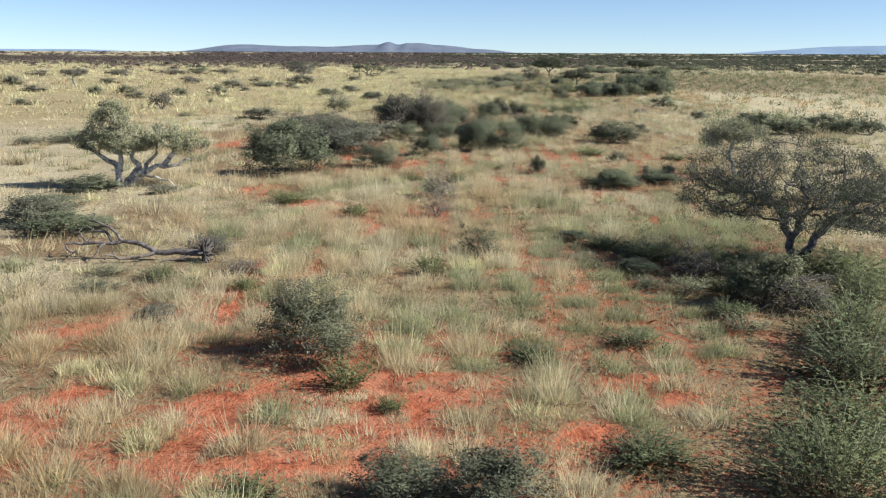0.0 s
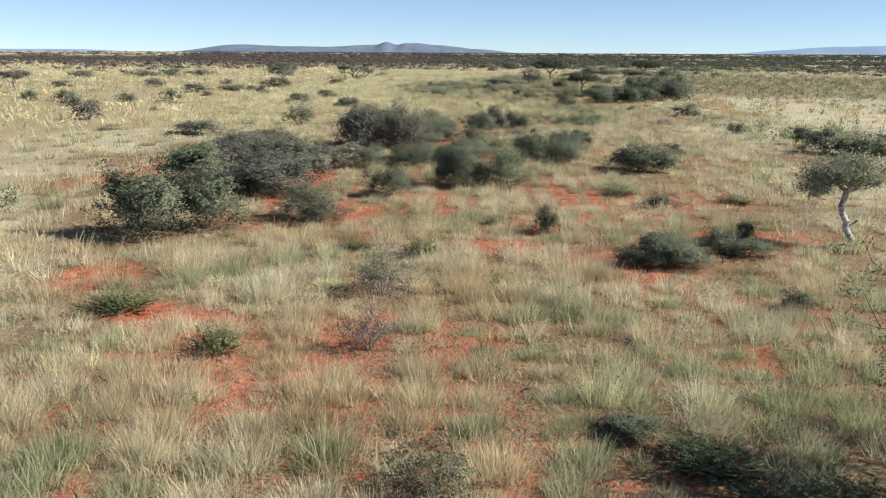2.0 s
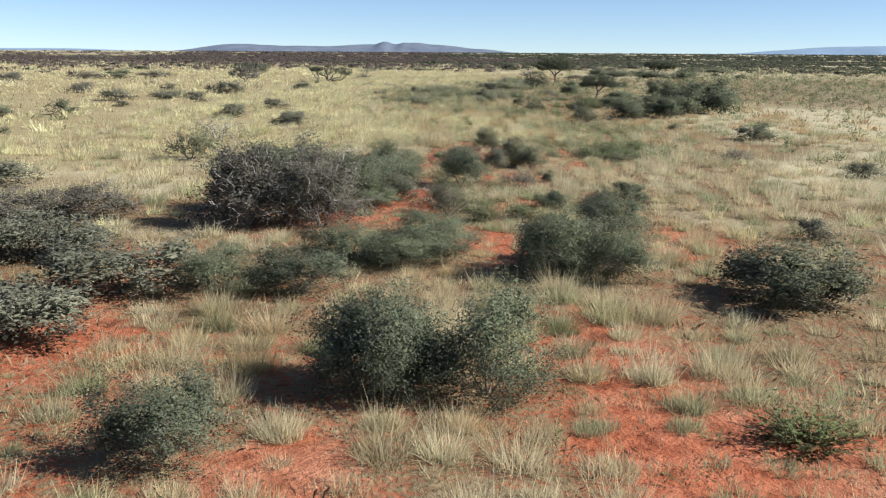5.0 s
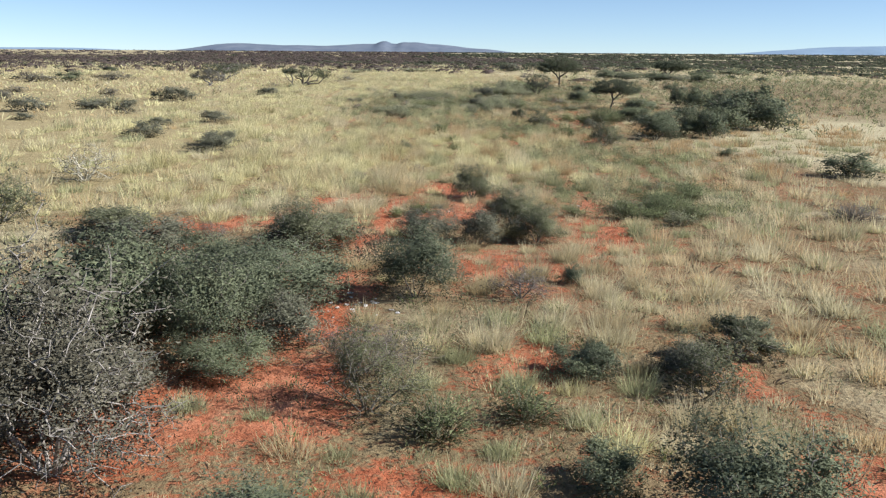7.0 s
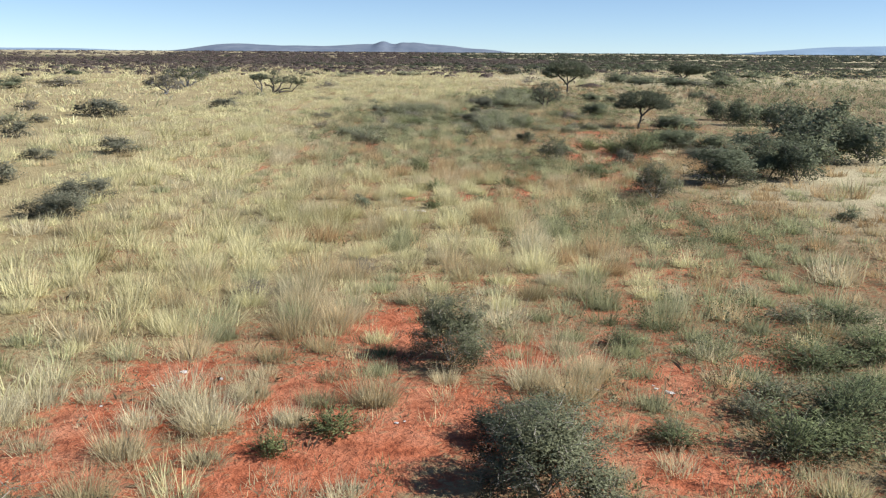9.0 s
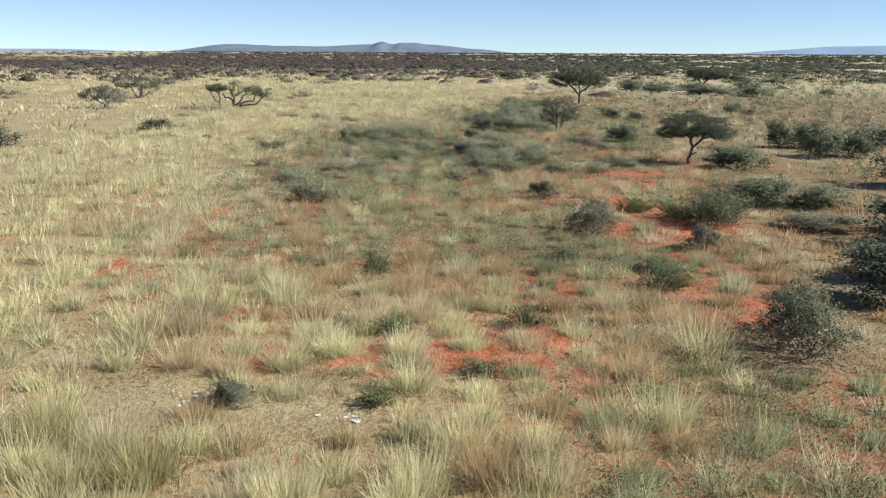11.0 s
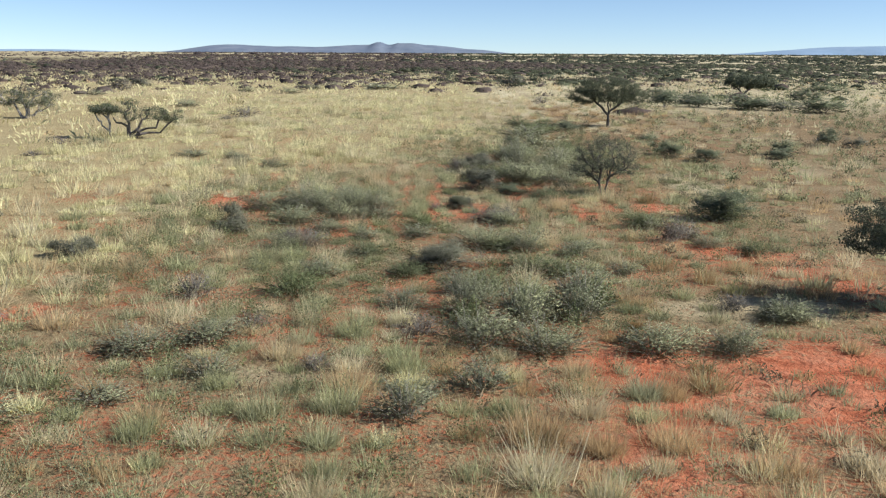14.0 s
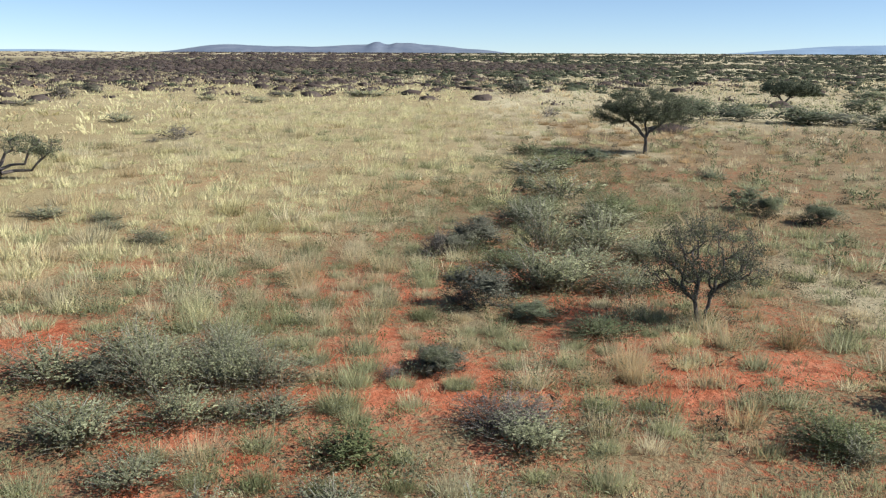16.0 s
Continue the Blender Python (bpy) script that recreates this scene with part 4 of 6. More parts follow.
shrub("leafy_bush", 17.8, 115.9, 2.19, 1.04)
shrub("leafy_bush", 19.5, 115.6, 2.19, 0.93)
shrub("sage_bush", 0.5, 115.6, 1.55, 1.28)
shrub("leafy_bush", 16.9, 115.6, 2.46, 1.09)
shrub("leafy_bush", 25.7, 120.7, 2.91, 2.36)
shrub("leafy_bush", 28.0, 120.6, 2.91, 2.49)
shrub("sage_bush", -1.1, 120.6, 1.47, 0.84)
shrub("sage_bush", 6.0, 121.3, 1.01, 0.85)
shrub("sage_bush", 0.7, 121.9, 0.95, 0.46)
shrub("sage_bush", 7.3, 122.5, 0.91, 0.76)
shrub("sage_bush", 2.3, 123.1, 0.9, 0.6)
shrub("sage_bush", 0.4, 124.6, 1.3, 0.55)
shrub("sage_bush", 8.7, 124.7, 1.33, 0.78)
shrub("sage_bush", 11.0, 124.8, 1.47, 0.78)
shrub("sage_bush", 12.7, 124.9, 1.16, 0.74)
shrub("sage_bush", 7.4, 125.1, 1.36, 1.00)
shrub("sage_bush", 1.7, 125.2, 1.3, 0.6)
shrub("sage_bush", 14.4, 127.1, 1.1, 0.6)
shrub("sage_bush", -25.1, 125.9, 1.93, 1.06)
shrub("sage_bush", -23.6, 126.0, 1.93, 1.07)
shrub("sage_bush", 8.4, 126.5, 1.38, 1.31)
shrub("leafy_bush", 20.1, 127.0, 2.74, 1.09)
shrub("sage_bush", 9.7, 127.1, 1.34, 1.36)
shrub("sage_bush", 7.3, 127.6, 1.46, 1.18)
shrub("sage_bush", 7.1, 129.4, 0.92, 0.83)
shrub("leafy_bush", 21.0, 130.2, 2.64, 0.81)
shrub("leafy_bush", 26.4, 132.4, 2.36, 1.81)
shrub("leafy_bush", 28.2, 132.9, 2.36, 1.70)
shrub("sage_bush", 9.2, 134.2, 1.16, 0.89)
shrub("sage_bush", 8.0, 135.0, 2.20, 0.73)
shrub("sage_bush", 4.2, 136.0, 0.94, 0.48)
shrub("leafy_bush", 26.0, 137.5, 1.96, 1.84)
shrub("leafy_bush", 27.5, 137.7, 1.96, 1.81)
shrub("sage_bush", 13.9, 138.0, 0.86, 0.57)
shrub("sage_bush", 8.8, 138.3, 1.35, 0.70)
shrub("sage_bush", 1.5, 138.6, 1.56, 0.80)
shrub("sage_bush", 3.0, 139.3, 1.28, 0.87)
shrub("sage_bush", 3.8, 139.4, 0.59, 0.54)
shrub("sage_bush", 4.5, 139.5, 1.02, 0.61)
shrub("leafy_bush", 16.9, 140.1, 2.07, 1.16)
shrub("sage_bush", 2.2, 140.8, 1.59, 1.17)
shrub("sage_bush", 3.4, 141.0, 1.46, 1.07)
shrub("sage_bush", 4.1, 141.2, 1.50, 0.97)
shrub("sage_bush", -0.0, 141.4, 1.61, 0.87)
shrub("sage_bush", 1.5, 142.1, 1.85, 1.00)
shrub("sage_bush", 3.1, 142.4, 1.61, 0.92)
shrub("sage_bush", 10.6, 148.3, 1.92, 1.24)
shrub("sage_bush", 10.0, 148.6, 1.98, 1.41)
shrub("sage_bush", 13.4, 151.4, 1.53, 0.94)
shrub("green_shrub", 5.7, 131.3, 1.1, 0.55)
shrub("sage_bush", 6.7, 133.1, 1.2, 0.6)
shrub("green_shrub", 7.6, 129.8, 1.2, 0.6)
shrub("green_shrub", 9.1, 131.9, 1.3, 0.65)
shrub("sage_bush", 10.7, 133.9, 1.1, 0.6)
shrub("sage_bush", 10.4, 129.8, 1.2, 0.65)
shrub("green_shrub", 8.8, 128.2, 1.2, 0.6)
shrub("sage_bush", 5.7, 128.0, 1.1, 0.55)
shrub("sage_bush", 11.6, 131.4, 0.9, 0.5)
shrub("green_shrub", 4.4, 133.8, 1.0, 0.5)
shrub("sage_bush", 3.4, 131.2, 1.1, 0.55)
shrub("sage_bush", 1.8, 134.4, 1.2, 0.6)
shrub("grey_bush", -0.2, 137.0, 1.2, 0.55)
shrub("sage_bush", 2.9, 137.1, 1.1, 0.6)
shrub("sage_bush", 5.9, 136.2, 1.0, 0.5)
shrub("green_shrub", 8.4, 134.6, 1.1, 0.55)
shrub("green_shrub", 9.9, 131.2, 1.0, 0.6)
shrub("grey_bush", 0.9, 141.2, 1.0, 0.5)
shrub("green_shrub", 13.1, 181.0, 2.4, 1.0)
shrub("green_shrub", 13.5, 173.2, 2.2, 1.1)
shrub("green_shrub", 14.6, 176.6, 1.8, 1.0)
shrub("green_shrub", 10.8, 159.5, 1.8, 0.9)
shrub("green_shrub", 14.0, 159.6, 1.9, 1.1)
shrub("sage_bush", 11.6, 150.3, 1.8, 1.0)
shrub("green_shrub", 9.3, 150.6, 1.3, 0.8)
shrub("sage_bush", 12.2, 147.9, 1.5, 1.0)
shrub("green_shrub", 10.9, 144.3, 1.6, 0.5)
shrub("leafy_bush", 9.5, 145.6, 1.3, 0.45)
shrub("leafy_bush", 19.6, 161.2, 1.6, 0.9)
shrub("green_shrub", 13.7, 138.5, 1.2, 0.7)
shrub("green_shrub", 17.0, 140.0, 1.3, 0.9)
shrub("grey_bush", 7.3, 142.1, 1.0, 0.5)
shrub("dwarf_shrub", 8.7, 139.1, 1.2, 0.6)
shrub("grey_bush", 7.9, 153.2, 1.2, 0.7)
shrub("leafy_bush", 27.1, 162.0, 1.5, 0.9)
shrub("leafy_bush", 32.4, 168.2, 1.6, 1.1)
shrub("leafy_bush", 20.7, 169.4, 1.4, 0.5)
shrub("green_shrub", 16.0, 134.0, 0.9, 0.6)
shrub("sage_bush", 14.9, 135.0, 0.9, 0.6)
shrub("sage_bush", 10.7, 152.8, 1.53, 1.99)
shrub("sage_bush", 12.4, 153.1, 2.13, 1.33)
shrub("sage_bush", 13.2, 157.2, 2.18, 1.23)
shrub("sage_bush", 10.5, 157.6, 2.03, 1.35)
shrub("leafy_bush", 21.4, 158.0, 1.77, 0.77)
shrub("leafy_bush", 20.0, 159.6, 1.37, 0.82)
shrub("sage_bush", 12.6, 164.3, 2.43, 1.38)
shrub("sage_bush", 12.4, 171.6, 2.87, 1.06)
shrub("leafy_bush", 16.3, 177.7, 1.97, 0.76)
shrub("leafy_bush", 45.8, 201.4, 4.90, 1.49)
shrub("sage_bush", -19.2, 202.5, 2.75, 1.02)
shrub("leafy_bush", 40.1, 207.0, 3.50, 1.43)
shrub("leafy_bush", 39.7, 207.5, 6.24, 1.58)
shrub("leafy_bush", 35.2, 209.5, 4.37, 1.43)
shrub("leafy_bush", 31.8, 210.3, 3.35, 2.00)
shrub("leafy_bush", 37.2, 217.3, 4.14, 1.60)
shrub("leafy_bush", 51.0, 219.0, 4.29, 1.92)
shrub("leafy_bush", 33.9, 221.1, 4.55, 1.67)
shrub("sage_bush", -35.7, 221.6, 2.59, 1.00)
shrub("sage_bush", -13.3, 231.6, 3.31, 1.04)
shrub("sage_bush", -19.8, 235.0, 2.42, 1.28)
shrub("sage_bush", -2.0, 247.1, 6.46, 1.38)
shrub("leafy_bush", 64.8, 247.2, 6.42, 1.75)
shrub("sage_bush", -9.8, 255.5, 2.82, 1.13)
shrub("grey_bush", -5.5, 17.0, 0.68, 0.29)
shrub("dry_bush", 5.7, 20.4, 1.35, 0.85)
shrub("green_shrub", 5.5, 22.2, 1.5, 0.55)
shrub("leafy_bush", 4.5, 20.8, 1.0, 0.40)
shrub("green_shrub", 6.3, 19.2, 1.2, 0.45)
shrub("leafy_bush", 6.9, 21.1, 1.2, 0.50)
shrub("green_shrub", 4.3, 23.5, 1.3, 0.35)
shrub("leafy_bush", 3.5, 24.4, 0.9, 0.32)
shrub("green_forb", 7.9, 20.5, 1.0, 0.45)
shrub("green_shrub", 4.9, 22.3, 1.1, 0.5)
shrub("green_shrub", 6.1, 20.9, 1.2, 0.6)
shrub("sage_bush", 5.2, 19.0, 0.9, 0.5)
shrub("sage_bush", 4.5, 19.5, 0.7, 0.4)
shrub("green_shrub", 5.6, 17.3, 0.8, 0.4)
shrub("sage_bush", 5.6, 16.4, 0.8, 0.4)
shrub("green_shrub", 3.3, 15.5, 0.9, 0.40)
shrub("green_shrub", 1.5, 14.7, 0.8, 0.35)
shrub("leafy_bush", 8.6, 35.6, 1.3, 0.45)
shrub("leafy_bush", -12.3, 28.2, 2.2, 0.62)
shrub("grey_bush", -9.8, 31.9, 1.1, 0.35)
shrub("dwarf_shrub", -5.9, 22.7, 1.3, 0.55)
shrub("grey_bush", -11.8, 26.2, 1.8, 0.9)
shrub("sage_bush", -7.3, 18.9, 0.9, 0.40)
shrub("green_shrub", -6.3, 19.9, 0.8, 0.40)
shrub("sage_bush", -7.6, 20.3, 0.8, 0.35)
shrub("dwarf_shrub", -4.6, 20.6, 0.9, 0.35)
shrub("grey_bush", -4.9, 44.8, 2.79, 1.32)
shrub("grey_bush", -5.9, 44.8, 2.27, 0.86)
shrub("grey_bush", -5.4, 47.4, 1.78, 1.28)
shrub("grey_bush", -4.7, 49.2, 2.41, 1.27)
shrub("grey_bush", -7.9, 55.1, 2.24, 1.23)
shrub("grey_bush", -6.2, 55.4, 2.24, 1.19)
shrub("grey_bush", 7.5, 63.4, 0.96, 0.58)
shrub("grey_bush", -13.2, 66.4, 2.82, 0.93)
shrub("grey_bush", 19.6, 71.3, 1.30, 0.63)
shrub("grey_bush", 4.7, 72.9, 1.06, 0.91)
shrub("grey_bush", 3.3, 73.0, 1.46, 1.01)
shrub("grey_bush", -7.2, 93.1, 1.93, 0.91)
shrub("grey_bush", -7.5, 96.2, 1.71, 0.80)
shrub("grey_bush", -12.4, 99.7, 1.93, 0.87)
shrub("leafy_bush", 15.8, 102.0, 2.71, 1.59)
shrub("leafy_bush", 19.3, 103.2, 1.86, 1.80)
shrub("leafy_bush", 16.8, 104.0, 2.00, 1.44)
shrub("leafy_bush", 18.4, 104.2, 2.00, 1.46)
shrub("grey_bush", 12.9, 107.7, 0.99, 0.86)
shrub("leafy_bush", 19.6, 108.4, 2.67, 1.74)
shrub("leafy_bush", 21.7, 108.4, 2.67, 1.68)
shrub("grey_bush", -11.0, 110.0, 1.87, 0.82)
shrub("grey_bush", 17.7, 111.0, 2.33, 0.58)
shrub("grey_bush", 11.1, 115.4, 0.41, 0.21)
shrub("grey_bush", 5.8, 116.9, 0.56, 0.31)
shrub("grey_bush", -19.1, 117.0, 1.60, 0.96)
shrub("grey_bush", -26.7, 117.9, 2.85, 1.21)
shrub("grey_bush", -23.3, 121.9, 2.76, 0.84)
shrub("grey_bush", 6.7, 131.9, 1.87, 0.78)
shrub("grey_bush", -4.1, 133.1, 1.19, 0.52)
shrub("grey_bush", -21.5, 134.3, 2.41, 1.34)
shrub("grey_bush", -19.6, 133.7, 2.41, 1.38)
shrub("grey_bush", -0.6, 138.4, 0.92, 0.80)
shrub("grey_bush", -14.1, 144.8, 2.00, 0.94)
shrub("grey_bush", 8.4, 146.7, 1.63, 1.04)
shrub("grey_bush", 8.7, 154.6, 1.84, 0.85)
shrub("grey_bush", 42.7, 205.4, 4.48, 1.21)
shrub("grey_bush", -12.5, 244.3, 2.95, 0.82)
shrub("grey_bush", -38.0, 248.4, 2.97, 1.29)
shrub("grey_bush", 18.2, 259.6, 3.71, 2.20)
shrub("dwarf_shrub", 16.1, 76.8, 1.53, 0.52)
shrub("dwarf_shrub", 4.2, 123.5, 0.59, 0.32)
shrub("dwarf_shrub", 6.1, 125.8, 0.99, 0.47)
shrub("dwarf_shrub", -3.3, 126.0, 0.87, 0.48)
shrub("dwarf_shrub", 2.5, 126.1, 0.70, 0.39)
shrub("sage_bush", 14.6, 127.3, 1.0, 0.6)
shrub("dwarf_shrub", 13.5, 127.9, 0.80, 0.49)
shrub("dwarf_shrub", 0.6, 128.6, 0.96, 0.75)
shrub("dwarf_shrub", 2.3, 134.7, 1.51, 0.81)
shrub("dwarf_shrub", 14.0, 135.9, 0.88, 0.97)
shrub("dwarf_shrub", 14.6, 136.6, 1.07, 0.62)
shrub("dwarf_shrub", 8.3, 139.3, 1.57, 0.57)
shrub("dwarf_shrub", 6.4, 141.5, 0.51, 0.34)
shrub("dwarf_shrub", 7.3, 152.6, 0.87, 0.93)
shrub("dwarf_shrub", -10.3, 187.8, 2.87, 1.08)
shrub("dwarf_shrub", 18.0, 212.8, 1.90, 1.13)
shrub("thorn_bush", 0.6, 9.6, 1.23, 0.73)
shrub("thorn_bush", -0.5, 9.7, 1.05, 0.56)
shrub("thorn_bush", -2.2, 14.8, 1.80, 1.38)
shrub("thorn_bush", 6.6, 18.2, 1.56, 1.14)
shrub("twiggy_bush", 0.9, 22.6, 1.03, 0.85)
shrub("thorn_bush", 6.6, 34.9, 1.32, 0.76)
shrub("thorn_bush", 6.5, 36.4, 0.65, 0.53)
shrub("thorn_bush", 3.9, 38.3, 0.75, 0.78)
shrub("thorn_bush", -2.8, 39.7, 2.05, 1.23)
shrub("thorn_bush", 9.5, 52.3, 2.58, 1.50)
shrub("thorn_bush", 5.6, 55.0, 2.58, 1.28)
shrub("twiggy_bush", 2.7, 61.7, 1.45, 1.25)
shrub("thorn_bush", 8.6, 64.1, 1.20, 0.75)
shrub("thorn_bush", 0.5, 71.5, 2.15, 1.4)
shrub("grey_bush", -1.0, 62.1, 1.5, 0.8)
shrub("leafy_bush", -2.7, 67.0, 2.2, 1.5)
shrub("grey_bush", 1.1, 64.6, 1.3, 0.8)
shrub("grey_bush", -3.2, 71.0, 2.0, 1.0)
shrub("leafy_bush", -1.3, 69.3, 1.9, 1.1)
shrub("thorn_bush", 0.4, 73.0, 2.35, 0.80)
shrub("thorn_bush", -4.7, 73.3, 2.36, 0.81)
shrub("thorn_bush", 6.2, 73.3, 1.45, 1.05)
shrub("thorn_bush", 5.8, 75.5, 1.68, 1.17)
shrub("thorn_bush", 4.75, 80.1, 1.45, 1.2)
shrub("twiggy_bush", -8.6, 75.2, 1.9, 1.7)
shrub("pale_bush", -9.3, 83.2, 2.2, 1.45)
shrub("twiggy_bush", 12.2, 98.0, 1.58, 1.56)
shrub("twiggy_bush", 12.7, 99.6, 1.52, 1.15)
shrub("twiggy_bush", 10.0, 109.8, 1.86, 1.21)
shrub("thorn_bush", 9.3, 116.8, 1.13, 0.72)
shrub("thorn_bush", 7.3, 142.0, 0.99, 0.54)


# ---------------------------------------------------------------- trees


def crooked(r, line, gnarl):
    """The line with a jog between each two of its places."""
    out = [line[0]]
    for a, c in zip(line, line[1:]):
        a, c = np.array(a, float), np.array(c, float)
        out += [tuple((a + c) / 2 + r.normal(0, 0.7 * gnarl, 3) * np.linalg.norm(c - a)), tuple(c)]
    return out


def tree(name, label, x, y, stems, lobes, n, each, leaf, wood, green, twig=0.006, power=0.5, gnarl=0.16, scatter=0.11, seed=1, reach=0.25, trunk=0.11):
    """A tree: stems are lines of places from its foot; lobes are the crown's masses: middle, half sizes and share."""
    r = np.random.default_rng(seed)
    n, each, twig, leaf, scatter = int(n * 1.6), int(each * 1.5), twig * 0.72, leaf * 0.8, scatter * 0.85
    pts = []
    for (cx, cy, cz), (rx, ry, rz), share in lobes:
        k = int(n * share)
        d = r.normal(0, 1, (k, 3))
        d /= np.linalg.norm(d, axis=1, keepdims=True)
        d *= r.uniform(0.15, 1, (k, 1)) ** 0.45
        d[r.random(k) < 0.14] *= r.uniform(1.1, 1.4)
        p = np.array((cx, cy, cz)) + d * np.array((rx, ry, rz))
        knots = p[r.integers(0, k, max(3, k // 9))]
        near = knots[np.argmin(np.linalg.norm(p[:, None] - knots[None], axis=2), 1)]
        pts.append(p + (near - p) * r.uniform(0.1, 0.55, (k, 1)))
    pts = np.concatenate(pts)
    root = new(name)
    root.matrix_basis = pose(x, y, float(gz(x, y)))
    stems = [crooked(r, line, gnarl) for line in stems]
    sticks = branching(r, stems, pts, twig, power, gnarl, reach, trunk)
    part("trunk", wood_mesh("trunk", sticks, wood, 0.016), root)
    if each:
        mids = (sticks[0] + sticks[1])[-2 * len(pts):] / 2
        v, q = leaves(r, np.concatenate([sticks[4], mids[r.random(len(mids)) < 0.5]]), each, (scatter, scatter, scatter * 0.6), leaf)
        part("crown", mesh_of("crown", v, None, q, green), root)
    tagged(root, label, "tree", "trees on the plain")
    return root


tree("acacia_tree", "gnarled pale-barked thorn tree with silvery green crown", -11.7, 33.4,
     [[(0, 0, -0.1), (-0.12, 0, 0.4), (-0.02, 0, 0.85), (-0.25, 0, 1.25), (-0.5, 0.1, 1.7)], [(0.15, 0, -0.1), (0.45, 0, 0.4), (0.85, 0, 0.62), (1.05, 0.1, 1.0), (1.3, 0, 1.45), (1.5, 0, 1.8)],
      [(0.2, 0.05, 0.0), (0.9, -0.1, 0.55), (1.5, 0, 0.72), (2.1, 0, 0.82), (2.5, 0.1, 1.0), (2.95, 0, 1.3)], [(0.1, 0.1, -0.1), (0.3, 0.2, 0.35), (0.62, 0.1, 0.75), (0.35, 0, 1.1), (0.55, 0, 1.5)],
      [(0.3, -0.1, 0.1), (1.1, -0.2, 0.38), (1.5, -0.25, 0.30), (2.0, -0.3, 0.05)], [(-0.1, 0.1, 0.5), (-0.5, 0.1, 0.9), (-1.1, 0, 1.35)], [(1.5, 0, 0.75), (1.75, 0.1, 1.1), (1.9, 0.1, 1.5)]],
     [((-0.35, 0, 2.25), (0.85, 0.85, 0.75), 0.30), ((-0.95, 0, 1.65), (0.75, 0.7, 0.38), 0.13), ((0.25, 0, 1.6), (0.95, 0.9, 0.48), 0.19), ((-0.3, 0, 2.85), (0.5, 0.5, 0.35), 0.07), ((1.6, 0, 1.85), (0.85, 0.8, 0.45), 0.16), ((2.5, 0, 1.6), (0.75, 0.7, 0.42), 0.13), ((1.0, 0, 1.5), (0.5, 0.6, 0.25), 0.02)],
     520, 14, 0.042, M_PALE, M_TREE_PALE, 0.0050, 0.5, 0.26, 0.10, 3, trunk=0.15)
tree("acacia_tree", "spreading dark camel thorn tree with forked trunk", 8.6, 21.8,
     [[(-0.02, 0, -0.1), (-0.06, 0, 0.25), (-0.22, 0, 0.7), (-0.38, 0.1, 1.15), (-0.75, 0.3, 1.65)], [(0.04, 0, -0.1), (0.13, 0, 0.3), (0.34, 0, 0.72), (0.58, -0.1, 1.15), (1.1, -0.2, 1.6)], [(-0.22, 0, 0.7), (-0.15, -0.2, 1.1), (0.05, -0.5, 1.5)]],
     [((-0.1, 0.3, 2.3), (2.7, 2.8, 0.85), 0.44), ((-1.9, 0, 1.75), (1.1, 1.6, 0.6), 0.17), ((1.9, 0, 1.55), (1.2, 1.4, 0.85), 0.17), ((0, -1.5, 1.6), (2.0, 1.5, 0.5), 0.22)],
     1600, 13, 0.023, M_TWIGGY, M_TREE, 0.0056, 0.46, 0.12, 0.10, 5, trunk=0.15)
tree("acacia_tree", "small umbrella thorn tree with twisted pale trunk", 11.5, 36.7,
     [[(0, 0, -0.1), (0.12, 0, 0.35), (0.02, 0, 0.7), (-0.15, 0, 1.1), (-0.05, 0, 1.5)], [(0.02, 0, 0.6), (0.3, 0, 0.72), (0.36, 0.05, 0.95)]],
     [((-0.35, 0, 2.0), (0.8, 0.8, 0.42), 0.40), ((0.5, 0, 1.9), (0.85, 0.8, 0.38), 0.35), ((-0.9, 0, 1.65), (0.5, 0.6, 0.25), 0.12), ((0.1, 0, 2.3), (0.5, 0.5, 0.25), 0.13)], 300, 10, 0.04, M_PALE, M_TREE_PALE, 0.0050, 0.5, 0.28, 0.15, 7, trunk=0.12)
tree("acacia_tree", "open twiggy thorn tree with twin thin trunks", 13.4, 145.3,
     [[(-0.06, 0, -0.1), (-0.1, 0, 0.3), (-0.16, 0, 0.6), (-0.45, 0.1, 1.0)], [(0.06, 0, -0.1), (0.12, 0, 0.3), (0.2, 0, 0.62), (0.3, 0, 1.1)], [(0.2, 0.05, 0.62), (0.55, 0.1, 0.95), (0.9, 0, 1.25)], [(-0.16, 0, 0.6), (-0.1, 0, 0.95), (-0.05, 0.1, 1.4)]],
     [((0.05, 0, 1.85), (1.35, 1.3, 0.75), 0.55), ((-0.75, 0, 1.25), (0.75, 0.9, 0.45), 0.17), ((0.85, 0, 1.25), (0.75, 0.9, 0.45), 0.17), ((0, -0.4, 1.1), (0.9, 0.7, 0.35), 0.11)], 900, 5, 0.026, M_BARK, M_TREE, 0.0046, 0.46, 0.15, 0.09, 9, trunk=0.05)
tree("acacia_tree", "broad flat-topped camel thorn tree with dark trunk", 20.2, 182.0,
     [[(0, 0, -0.1), (0.02, 0, 0.5), (0, 0, 1.0), (-0.5, 0, 1.6), (-1.1, 0.1, 2.1)], [(0, 0, 1.0), (0.45, 0, 1.5), (1.1, 0, 2.0)], [(0, 0, 1.0), (0.05, 0.1, 1.5), (0.1, 0.3, 2.1)]],
     [((-0.1, 0, 3.2), (2.7, 2.6, 0.95), 0.46), ((-2.1, 0, 2.45), (1.3, 1.3, 0.75), 0.16), ((2.1, 0, 2.5), (1.3, 1.3, 0.75), 0.18), ((0, -0.9, 2.5), (1.9, 1.3, 0.6), 0.20)], 760, 13, 0.050, M_BARK, M_TREE, 0.0066, 0.48, 0.14, 0.14, 13, trunk=0.15)
